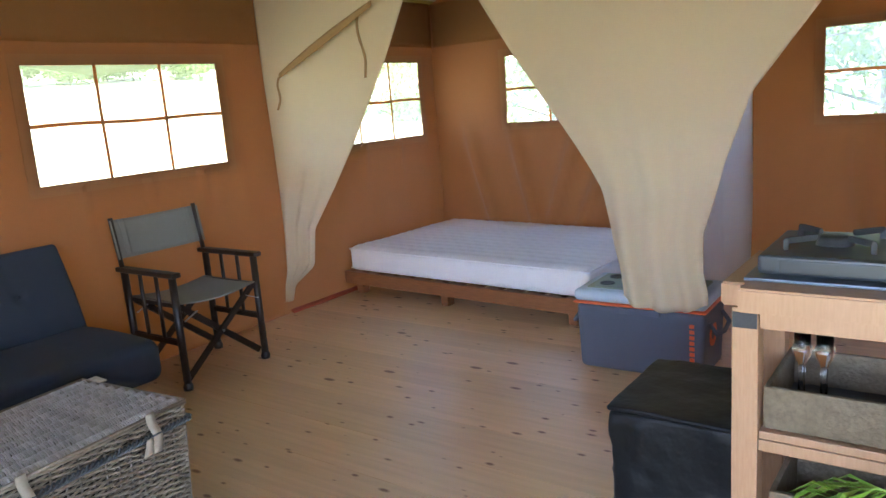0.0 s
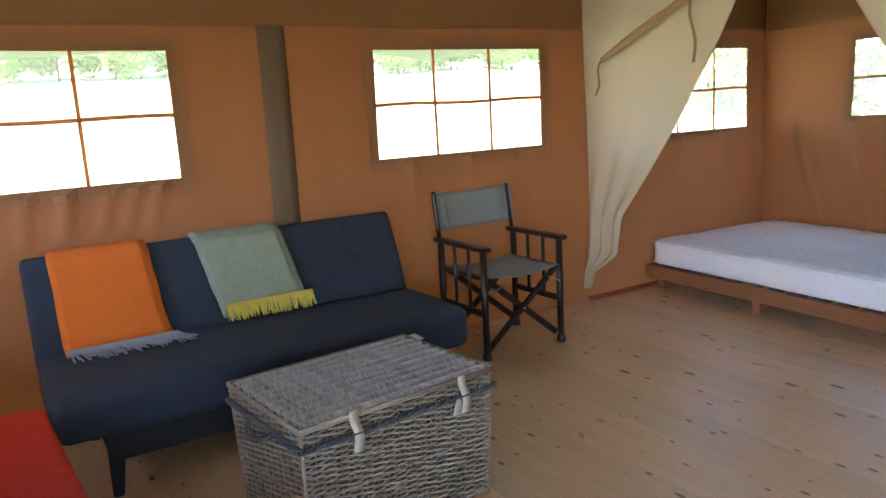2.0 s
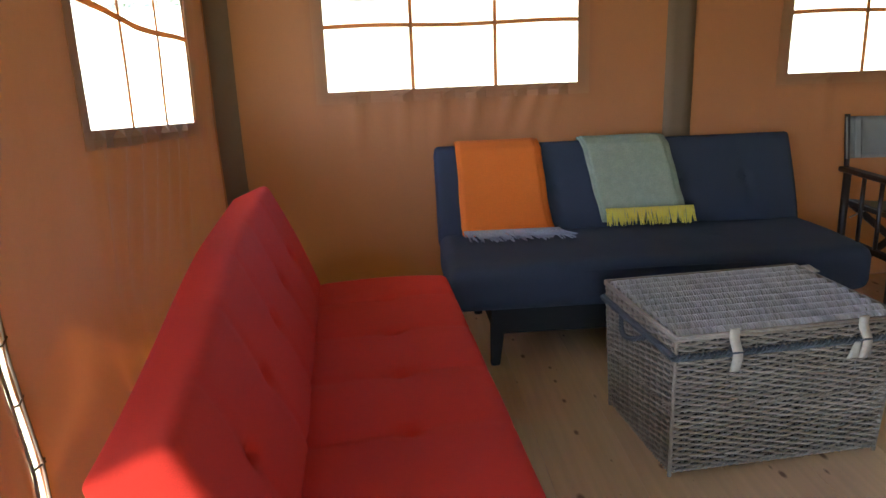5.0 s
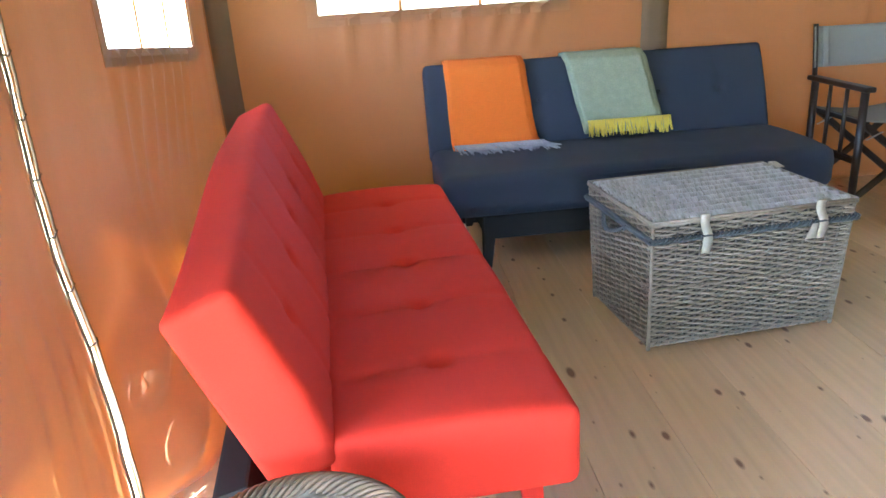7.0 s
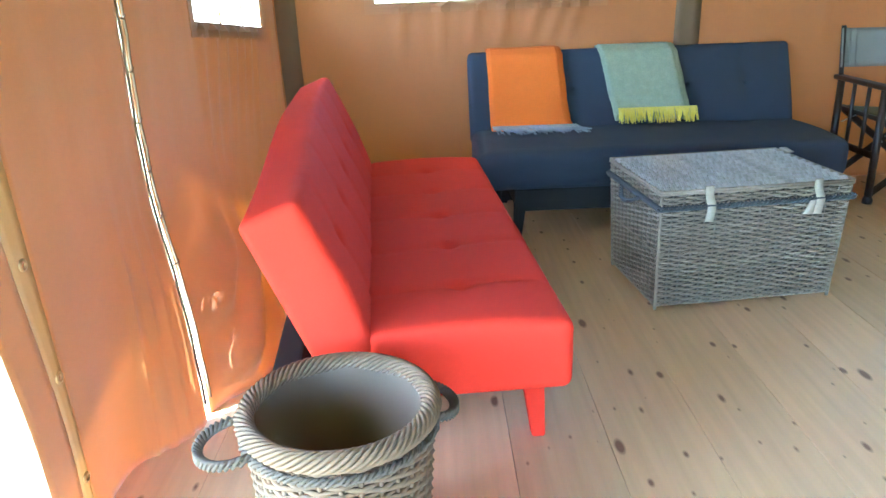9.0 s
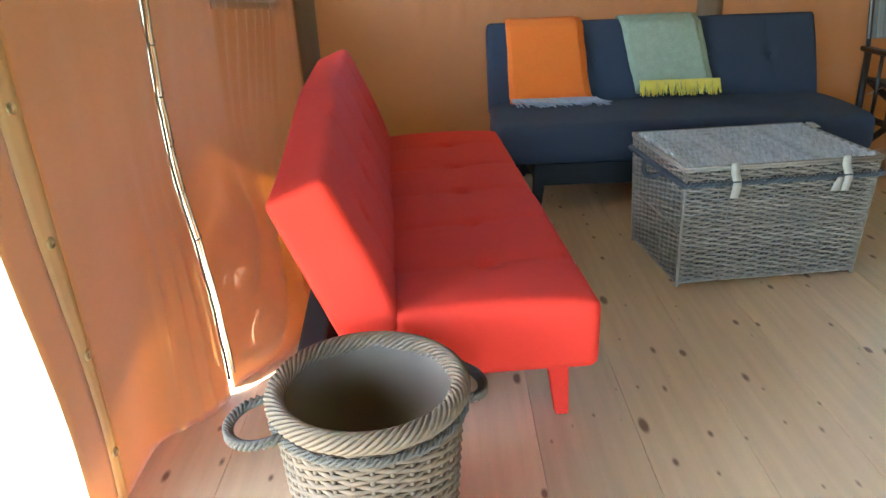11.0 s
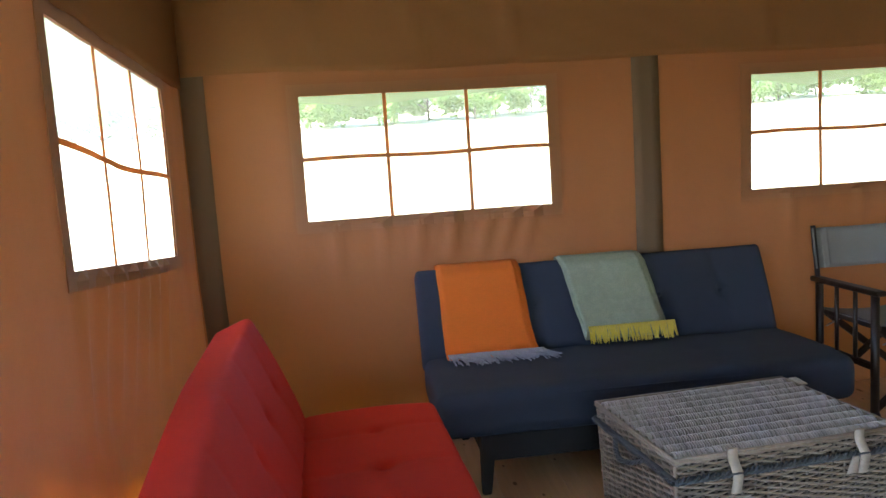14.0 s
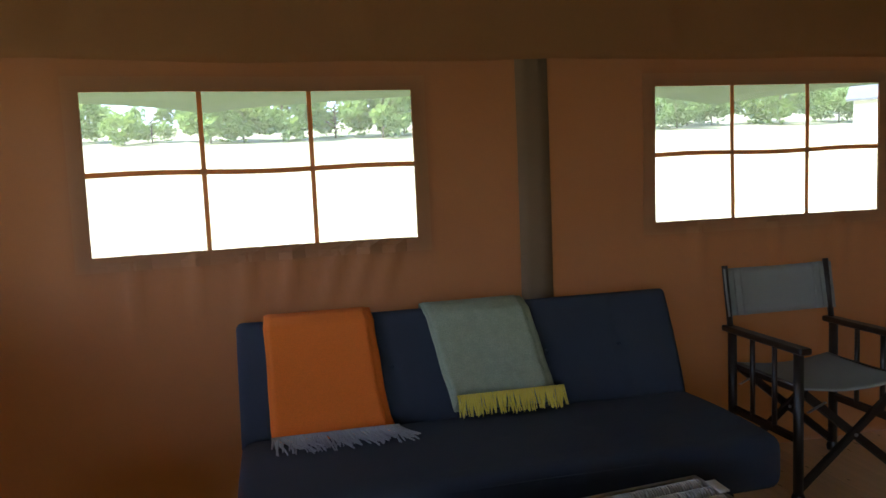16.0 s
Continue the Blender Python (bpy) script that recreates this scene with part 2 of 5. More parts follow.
def thing(name, label, category, m=None, group="", kind=""):
    ob = new(name)
    ob.empty_display_size = 0.1
    if m is not None:
        ob.matrix_basis = m
    return tagged(ob, label, category, group, kind)


def box(x0, y0, z0, x1, y1, z1, bevel=0.0, segments=2, bm=None):
    out = bm or bmesh.new()
    made = bmesh.ops.create_cube(out, size=1, matrix=Matrix.LocRotScale(((x0 + x1) / 2, (y0 + y1) / 2, (z0 + z1) / 2), None, (abs(x1 - x0), abs(y1 - y0), abs(z1 - z0))))
    if bevel:
        edges = list({e for v in made["verts"] for e in v.link_edges})
        bmesh.ops.bevel(out, geom=edges, offset=bevel, segments=segments, affect="EDGES", profile=0.6)
    return out


def rod(a, b, r0, r1=None, n=10, bm=None):
    """A round bar from a to b."""
    out = bm or bmesh.new()
    a, b = Vector(a), Vector(b)
    m = Matrix.Translation((a + b) / 2) @ (b - a).to_track_quat("Z", "Y").to_matrix().to_4x4()
    bmesh.ops.create_cone(out, cap_ends=True, segments=n, radius1=r0, radius2=r1 if r1 is not None else r0, depth=(b - a).length, matrix=m)
    return out


def bar(a, b, w, h, bevel=0.003, up=(0, 0, 1), bm=None):
    """A squared bar from a to b, w wide and h thick."""
    out = bm or bmesh.new()
    a, b = Vector(a), Vector(b)
    z = (b - a).normalized()
    x = z.cross(Vector(up))
    x = x.normalized() if x.length > 1e-4 else Vector((1, 0, 0))
    y = z.cross(x)
    r = Matrix((x, y, z)).transposed().to_4x4()
    made = bmesh.ops.create_cube(out, size=1, matrix=Matrix.Translation((a + b) / 2) @ r @ Matrix.Diagonal((w, h, (b - a).length, 1)))
    if bevel:
        edges = list({e for v in made["verts"] for e in v.link_edges})
        bmesh.ops.bevel(out, geom=edges, offset=bevel, segments=2, affect="EDGES")
    return out


def tube(points, r, n=8, bm=None, closed=False):
    """A round cord along points."""
    out = bm or bmesh.new()
    pts = [Vector(p) for p in points]
    rings, count = [], len(pts)
    for i, p in enumerate(pts):
        before, after = (pts[i - 1], pts[(i + 1) % count]) if closed else (pts[max(i - 1, 0)], pts[min(i + 1, count - 1)])
        d = (after - before).normalized()
        s = d.cross(Vector((0, 0, 1)))
        s = s.normalized() if s.length > 0.05 else d.cross(Vector((1, 0, 0))).normalized()
        u = s.cross(d)
        rr = r[i] if isinstance(r, (list, tuple)) else r
        rings.append([out.verts.new(p + rr * (math.cos(2 * math.pi * k / n) * s + math.sin(2 * math.pi * k / n) * u)) for k in range(n)])
    pairs = list(zip(rings, rings[1:])) + ([(rings[-1], rings[0])] if closed else [])
    for a, b in pairs:
        for k in range(n):
            out.faces.new((a[k], a[(k + 1) % n], b[(k + 1) % n], b[k]))
    if not closed:
        out.faces.new(rings[0][::-1])
        out.faces.new(rings[-1])
    return out


def surface(nu, nv, place, bm=None, keep=None):
    """A sheet of nu by nv cells; place(u, v) gives the point for u, v from 0 to 1."""
    out = bm or bmesh.new()
    grid = [[out.verts.new(place(i / nu, j / nv)) for j in range(nv + 1)] for i in range(nu + 1)]
    for i in range(nu):
        for j in range(nv):
            if keep is None or keep((i + 0.5) / nu, (j + 0.5) / nv):
                out.faces.new((grid[i][j], grid[i + 1][j], grid[i + 1][j + 1], grid[i][j + 1]))
    return out


def thicken(bm, t):
    """Gives a sheet a thickness t, against its normals."""
    bmesh.ops.recalc_face_normals(bm, faces=bm.faces)
    bmesh.ops.solidify(bm, geom=list(bm.faces), thickness=t)
    return bm


def soft(x, a, b):
    t = min(max((x - a) / (b - a), 0.0), 1.0)
    return t * t * (3 - 2 * t)


# ---- the tent's plan ----
X_LEFT, X_FAR, Y_BACK, Y_FRONT, RIDGE_Y = 0.08, 6.25, 0.08, -5.15, -2.5
EAVE, RIDGE = 2.12, 3.3


def back_sway(x, z):
    """How far the back wall's canvas hangs inward at a place."""
    belly = 0.11 * (1 - soft(x, 0.3, 1.6)) * soft(z, 0.1, 1.0)
    ripple = 0.013 * noise.noise((x * 2.3, z * 1.1, 3.0)) + 0.007 * noise.noise((x * 7, z * 3, 6.0))
    if z < 1.075:
        for x0, lean in ((0.75, 0.0), (0.98, 0.05), (1.16, 0.1), (1.34, 0.2), (1.52, 0.3), (1.64, 0.35), (1.74, 0.3), (3.1, 0.0), (3.5, 0.05), (3.85, 0.1), (5.3, 0.05), (5.7, -0.05)):
            ripple += 0.020 * math.exp(-((x - x0 - lean * (z - 1.07)) / 0.024) ** 2) * soft(z, 0.68, 1.02)
    if z > 1.70:
        for x0, lean in ((0.55, -0.4), (0.8, -0.5), (1.25, -0.3), (1.7, -0.15), (3.0, -0.2), (3.6, 0.2)):
            ripple += 0.018 * math.exp(-((x - x0 - lean * (z - 1.75)) / 0.03) ** 2) * soft(z, 1.70, 1.85)
    return belly + ripple


def left_sway(y, z):
    # the slack foot beside the slit is dragged into the room
    foot = soft(0.62 - z, 0, 0.62)
    pull = 0.04 * math.exp(-((y + 1.7) / 0.5) ** 2) * soft(0.9 - z, 0, 0.7)
    if y > -2.085:
        pull += (0.12 + 0.12 * soft(y, -2.07, -1.9)) * foot * soft(-y, 1.1, 1.75)
    else:
        pull += 0.12 * foot * soft(y, -2.55, -2.10)
        for y0 in (-2.135, -2.20, -2.27, -2.36):
            pull += 0.013 * math.exp(-((y - y0) / 0.018) ** 2) * soft(0.85 - z, 0, 0.5)
    ripple = 0.010 * noise.noise((y * 2.0, z * 1.0, 8.0)) + 0.004 * noise.noise((y * 9, z * 3, 1.0))
    if z < 1.01:
        for y0, lean in ((-1.42, 0.1), (-1.25, 0.25), (-1.1, 0.3), (-0.95, 0.3), (-0.82, 0.25), (-0.7, 0.15), (-0.58, 0.1)):
            ripple += 0.027 * math.exp(-((y - y0 - lean * (z - 1.0)) / 0.026) ** 2) * soft(z, 0.45, 0.98)
    if z < 0.6 and y > -2.07:      # creases fan out from the slit's foot
        ripple += 0.022 * math.sin(34 * (z - 0.55 * (y + 2.07)) + 2.5 * noise.noise((y * 4, z * 4, 2.0))) * soft(0.6 - z, 0, 0.3) * soft(-y, 1.4, 1.9) * soft(y, -2.07, -1.95)
    return pull + ripple


def far_sway(y, z):
    fold = 0.0
    for y0, lean in ((-0.35, 0.30), (-0.75, 0.25), (-1.1, -0.35), (-1.4, -0.45), (-3.1, 0.05), (-3.35, 0.0), (-3.6, 0.1)):
        fold += 0.075 * math.exp(-((y - y0 - lean * (z - 0.7)) / 0.06) ** 2) * soft(1.25 - z, -0.1, 0.5)
    return fold + 0.012 * noise.noise((y * 1.7, z, 5.0))


def cloth_wall(name, label, lo, hi, top, point, openings, material, cell=0.05):
    """A hanging canvas wall with holes. point(u, z) lays it in the room; top(u) is its height."""
    cuts_u, cuts_z = {lo, hi}, {0.0}
    for u0, u1, z0, z1 in openings:
        cuts_u |= {u0, u1}
        cuts_z |= {z0, z1}
    def fill(cuts, end):
        cuts, out = sorted(cuts | {end}), []
        for a, b in zip(cuts, cuts[1:]):
            n = max(1, round((b - a) / cell))
            out += [a + (b - a) * i / n for i in range(n)]
        return out + [cuts[-1]]
    us, zs = fill(cuts_u, hi), fill(cuts_z, EAVE)
    bm = bmesh.new()
    grid = {}
    def vert(u, k, z):
        if (u, k) not in grid:
            grid[u, k] = bm.verts.new(point(u, z))
        return grid[u, k]
    peak = max(top(u) for u in us)
    extra = max(0, round((peak - EAVE) / 0.15))
    for ua, ub in zip(us, us[1:]):
        um = (ua + ub) / 2
        for k, (za, zb) in enumerate(zip(zs, zs[1:])):
            zm = (za + zb) / 2
            if any(u0 < um < u1 and z0 < zm < z1 for u0, u1, z0, z1 in openings):
                continue
            bm.faces.new((vert(ua, k, za), vert(ub, k, za), vert(ub, k + 1, zb), vert(ua, k + 1, zb)))
        base = len(zs) - 1
        for k in range(extra):
            rows = [[EAVE + (top(u) - EAVE) * (k + d) / extra for d in (0, 1)] for u in (ua, ub)]
            ring = []
            for v in (vert(ua, base + k, rows[0][0]), vert(ub, base + k, rows[1][0]), vert(ub, base + k + 1, rows[1][1]), vert(ua, base + k + 1, rows[0][1])):
                ring.append(v)
            bm.faces.new(ring)
    bmesh.ops.remove_doubles(bm, verts=bm.verts, dist=0.0005)
    thicken(bm, 0.003)
    ob = part(name, bm, material, smooth=True)
    return tagged(ob, label, "wall", kind="structure")


def back_point(x, z):
    return (x, Y_BACK - back_sway(x, z), z)


def left_point(y, z):
    curl = 0.085 * soft(0.95 - z, 0, 0.85) * soft(-2.66 - y, 0, 0.22) if y > -2.97 else 0.0
    if -2.62 < y < -1.4:      # the foot leans towards the door
        curl -= 0.20 * soft(0.55 - z, 0, 0.55) * (soft(y, -2.62, -2.12) if y < -2.085 else soft(-y, 1.4, 2.06))
    # the window panel hangs lower towards the tent corner
    hang = -0.042 * max(-1.3, min((y + 0.91) / 0.54, 1.3)) * soft(z, 0.35, 1.0) * soft(EAVE - z, 0.0, 0.3) * soft(y, -2.06, -1.7)
    return (X_LEFT + left_sway(y, z), y + curl, z + hang)


def far_point(y, z):
    return (X_FAR - far_sway(y, z), y, z)


def front_point(x, z):
    return (x, Y_FRONT, z)


def gable(y):
    return max(EAVE + 0.03, EAVE + (RIDGE - EAVE) * (1 - abs(y - RIDGE_Y) / (Y_BACK - RIDGE_Y)))


WIN_A, WIN_B, WIN_D = (0.62, 1.83, 1.075, 1.665), (2.89, 4.03, 1.075, 1.66), (4.90, 6.03, 1.075, 1.655)
WIN_C = (-1.45, -0.37, 1.035, 1.735)
WIN_E, WIN_F = (-1.75, -0.62, 1.13, 1.64), (-4.02, -2.88, 1.075, 1.60)
DOOR = (-4.60, -2.955, 0.0, 2.05)
wall_back = cloth_wall("wall_back", "terracotta brown canvas tent wall with three windows", X_LEFT - 0.04, X_FAR + 0.05, lambda x: EAVE, back_point, (WIN_A, WIN_B, WIN_D), M_WALL, 0.027)
wall_left = cloth_wall("wall_left", "terracotta brown canvas end wall with one window and laced door flap", Y_FRONT, Y_BACK + 0.04, gable, left_point, (WIN_C, DOOR, (-2.10, -2.068, 0.0, 1.95), (-2.84, -2.765, 0.0, 1.95)), M_WALL, 0.022)
wall_far = cloth_wall("wall_far", "brown canvas end wall with soft folds and two windows", Y_FRONT, Y_BACK + 0.04, gable, far_point, (WIN_E, WIN_F), M_WALL, 0.035)
wall_front = cloth_wall("wall_front", "terracotta brown canvas tent wall with the entrance rolled open", X_LEFT, X_FAR, lambda x: EAVE, front_point, ((0.30, 1.75, 0.0, 2.0),), M_WALL)


def cloth_window(name, label, span, point, inward, columns=3, slope=0.0, droop=0.0):
    """A tent window: clear film, tape bars and a sewn hem; inward: the way into the room."""
    u0, u1, z0, z1 = span
    inward = Vector(inward)
    root = tagged(new(name), label, "window", kind="structure")
    def at(u, z, d):
        return Vector(point(u, z)) + inward * d
    for i in range(columns):
        for j in range(2):
            a, b = u0 + (u1 - u0) * i / columns, u0 + (u1 - u0) * (i + 1) / columns
            c, d = z0 + (z1 - z0) * j / 2, z0 + (z1 - z0) * (j + 1) / 2
            bm = surface(6, 4, lambda s, t: at(a + (b - a) * s, c + (d - c) * t, -0.004))
            ob = part("pane", bm, M_PANE, root, "clear milky film pane" if i + j == 0 else "", smooth=True)
            ob.visible_shadow = False
    def strip(a, b, w, d, nm, material, lb=""):
        a, b = Vector((*a, 0)), Vector((*b, 0))
        side = Vector((-(b - a).y, (b - a).x, 0)).normalized() * w / 2
        n = max(4, round((b - a).length / 0.05))
        def spot(s, t):
            q = a + (b - a) * s + side * (2 * t - 1)
            if nm == "crossbar":
                q.y += slope * (s - 0.5) - droop * math.sin(math.pi * s) + 0.004 * math.sin(9 * s)
            return at(q.x, q.y, d)
        bm = surface(n, 2, spot)
        thicken(bm, 0.0025)
        return part(nm, bm, material, root, lb, smooth=False)
    for i in range(1, columns):
        u = u0 + (u1 - u0) * i / columns
        strip((u, z0), (u, z1), 0.017, 0.002, "mullion", M_BAR, "orange brown tape bar")
    strip((u0, (z0 + z1) / 2 - 0.001), (u1, (z0 + z1) / 2 - 0.001), 0.019, 0.006, "crossbar", M_BAR, "orange brown tape bar")
    w = 0.055
    strip((u0 - w, z0 - w / 2), (u1 + w, z0 - w / 2), w, 0.009, "hem", M_HEM, "sewn canvas hem")
    strip((u0 - w, z1 + w / 2), (u1 + w, z1 + w / 2), w, 0.009, "hem", M_HEM)
    strip((u0 - w / 2, z0), (u0 - w / 2, z1), w, 0.009, "hem", M_HEM)
    strip((u1 + w / 2, z0), (u1 + w / 2, z1), w, 0.009, "hem", M_HEM)
    return root


cloth_window("window_1", "wide tent window of clear film with six panes", WIN_A, back_point, (0, -1, 0))
cloth_window("window_2", "wide tent window of clear film with six panes", WIN_B, back_point, (0, -1, 0))
cloth_window("window_3", "tent window beside the low bed, six film panes", WIN_D, back_point, (0, -1, 0))
cloth_window("window_4", "tent window above the red sofa bed, film panes sagging", WIN_C, left_point, (1, 0, 0), slope=-0.03, droop=0.015)
cloth_window("window_5", "tent window above the bed looking onto trees", WIN_E, far_point, (-1, 0, 0))
cloth_window("window_6", "tent window behind the kitchen looking onto trees", WIN_F, far_point, (-1, 0, 0))


def wall_strip(name, label, x0, x1, point, inward):
    inward = Vector(inward)
    bm = surface(3, 44, lambda s, t: Vector(point(x0 + (x1 - x0) * s, EAVE * t)) + inward * 0.009)
    thicken(bm, 0.003)
    return tagged(part(name, bm, M_STRIP, smooth=True), label, "trim", kind="structure")


wall_strip("trim_1", "olive brown upright band on the canvas", 2.265, 2.405, back_point, (0, -1, 0))
wall_strip("trim_2", "olive brown upright band in the tent corner", 0.09, 0.20, back_point, (0, -1, 0))


def upper_wall_tone(name, label, lo, hi, point, inward):
    """Added sheet, eave to just over the windows, painted in the roof's olive light."""
    inward = Vector(inward)
    n = round((hi - lo) / 0.04)
    bm = surface(n, 10, lambda s, t: Vector(point(lo + (hi - lo) * s, 1.775 + 0.012 * noise.noise((s * 9, 0, 0)) * (1 - t) + (EAVE - 1.775) * t)) + inward * (0.014 + 0.014 * abs(noise.noise((s * 22 + 3 * t, t, 2.0)))))
    thicken(bm, 0.002)
    return tagged(part(name, bm, M_UPPER_TONE, smooth=True), label, "trim", kind="structure")


upper_wall_tone("trim_5", "upper wall canvas with slack folds, roof's olive light put into its colour", X_LEFT + 0.02, X_FAR - 0.02, back_point, (0, -1, 0))
upper_wall_tone("trim_6", "upper wall canvas above the end window, roof's olive light put into its colour", -2.04, Y_BACK - 0.03, left_point, (1, 0, 0))
upper_wall_tone("trim_7", "upper wall canvas above the far windows, roof's olive light put into its colour", Y_FRONT, Y_BACK - 0.03, far_point, (-1, 0, 0))

# roof: inner slopes, and a fly that overhangs all round
SLOPE = (RIDGE - EAVE) / (Y_BACK - RIDGE_Y)
def roof_slope(name, label, y_edge, material, lift, over_left, over_far, over_y):
    sign = 1 if y_edge > RIDGE_Y else -1
    run = abs(y_edge - RIDGE_Y) + over_y
    def place(s, t):
        x = X_LEFT - over_left + (X_FAR - X_LEFT + over_left + over_far) * s
        wave = 0.02 * math.sin(x * 2.6) * t + 0.012 * noise.noise((x * 1.5, t * 4, 2.0))
        edge = (0.10 * abs(math.sin(math.pi * (x - 0.93) / 3.0)) ** 0.7 - 0.03) * soft(t, 0.8, 1.0) if over_y else 0.0
        return (x, RIDGE_Y + sign * run * t, RIDGE + lift - SLOPE * run * t + wave * (0.6 if over_y else 0.5) + edge)
    bm = surface(110, 40, place)
    thicken(bm, 0.003)
    return tagged(part(name, bm, material, smooth=True), label, "roof", kind="structure")


roof_slope("ceiling_back", "khaki canvas roof lining, sloping", Y_BACK, M_ROOF, 0.0, 0.0, 0.0, 0.0)
roof_slope("ceiling_front", "khaki canvas roof lining, sloping", Y_FRONT, M_ROOF, 0.0, 0.0, 0.0, 0.0)
roof_slope("roof_1", "green canvas fly sheet with a wavy overhanging edge", Y_BACK, M_FLY, 0.14, 1.95, 0.3, 1.18)
roof_slope("roof_2", "green canvas fly sheet with a wavy overhanging edge", Y_FRONT, M_FLY, 0.14, 1.95, 0.3, 1.18)

# floor deck and ground
deck = tagged(part("floor", box(X_LEFT - 0.06, Y_FRONT - 0.05, -0.10, X_FAR + 0.06, Y_BACK + 0.06, -0.022), M_BEDWOOD), "pale pine board floor with dark knots", "floor", kind="structure")


def lie(x, y):
    """The height of the meadow: level round the tent, rising behind it."""
    rise = 0.118 * max(0.0, y - 7.0) * soft(y, 7, 14)
    return -0.18 + min(rise, 7.0) + 0.05 * noise.noise((x * 0.15, y * 0.15, 0.0)) * soft(math.hypot(x - 3, y + 2.5), 5, 12)


ground_bm = surface(150, 150, lambda s, t: (600 * (2 * s - 1) ** 3 + 3, 600 * (2 * t - 1) ** 3, lie(600 * (2 * s - 1) ** 3 + 3, 600 * (2 * t - 1) ** 3)))
ground = tagged(part("ground", ground_bm, M_GRASS, smooth=True), "sunlit meadow grass around the tent", "ground", kind="structure")

# ---- soft shapes ----
def rounded(dx, dy, dz, r, step=0.04, shape=None):
    """A rounded block round the origin, its skin fine enough to be pressed in: shape(p, n) gives the shift of a point."""
    bm = bmesh.new()
    half = (dx / 2, dy / 2, dz / 2)
    def ticks(h):
        inner = max(h - r, 0.0)
        n = max(1, round(2 * inner / step))
        mid = [-inner + 2 * inner * i / n for i in range(n + 1)]
        return [-h, -h + r * 0.25, -h + r * 0.6] + mid + [h - r * 0.6, h - r * 0.25, h]
    seen = {}
    def vert(p):
        key = tuple(round(c, 5) for c in p)
        if key not in seen:
            core = Vector([min(max(c, -(h - r)), h - r) for c, h in zip(p, half)])
            n = Vector(p) - core
            n = n.normalized() if n.length > 1e-9 else Vector((0, 0, 1))
            q = core + n * r
            seen[key] = bm.verts.new(q + (shape(q, n) if shape else Vector()))
        return seen[key]
    for axis in range(3):
        a, b = [k for k in range(3) if k != axis]
        ta, tb = ticks(half[a]), ticks(half[b])
        for sign in (-1, 1):
            for a0, a1 in zip(ta, ta[1:]):
                for b0, b1 in zip(tb, tb[1:]):
                    ring = []
                    for u, v in ((a0, b0), (a1, b0), (a1, b1), (a0, b1)):
                        p = [0, 0, 0]
                        p[axis], p[a], p[b] = sign * half[axis], u, v
                        ring.append(vert(p))
                    if len(set(ring)) == 4:
                        bm.faces.new(ring)
    bmesh.ops.recalc_face_normals(bm, faces=bm.faces)
    return bm


def lathe(profile, n=32, bm=None, at=(0, 0, 0)):
    """Turns (radius, height) pairs round the z axis."""
    out = bm or bmesh.new()
    rings = [[out.verts.new((at[0] + r * math.cos(2 * math.pi * k / n), at[1] + r * math.sin(2 * math.pi * k / n), at[2] + z)) for k in range(n)] for r, z in profile]
    for a, b in zip(rings, rings[1:]):
        for k in range(n):
            out.faces.new((a[k], a[(k + 1) % n], b[(k + 1) % n], b[k]))
    return out


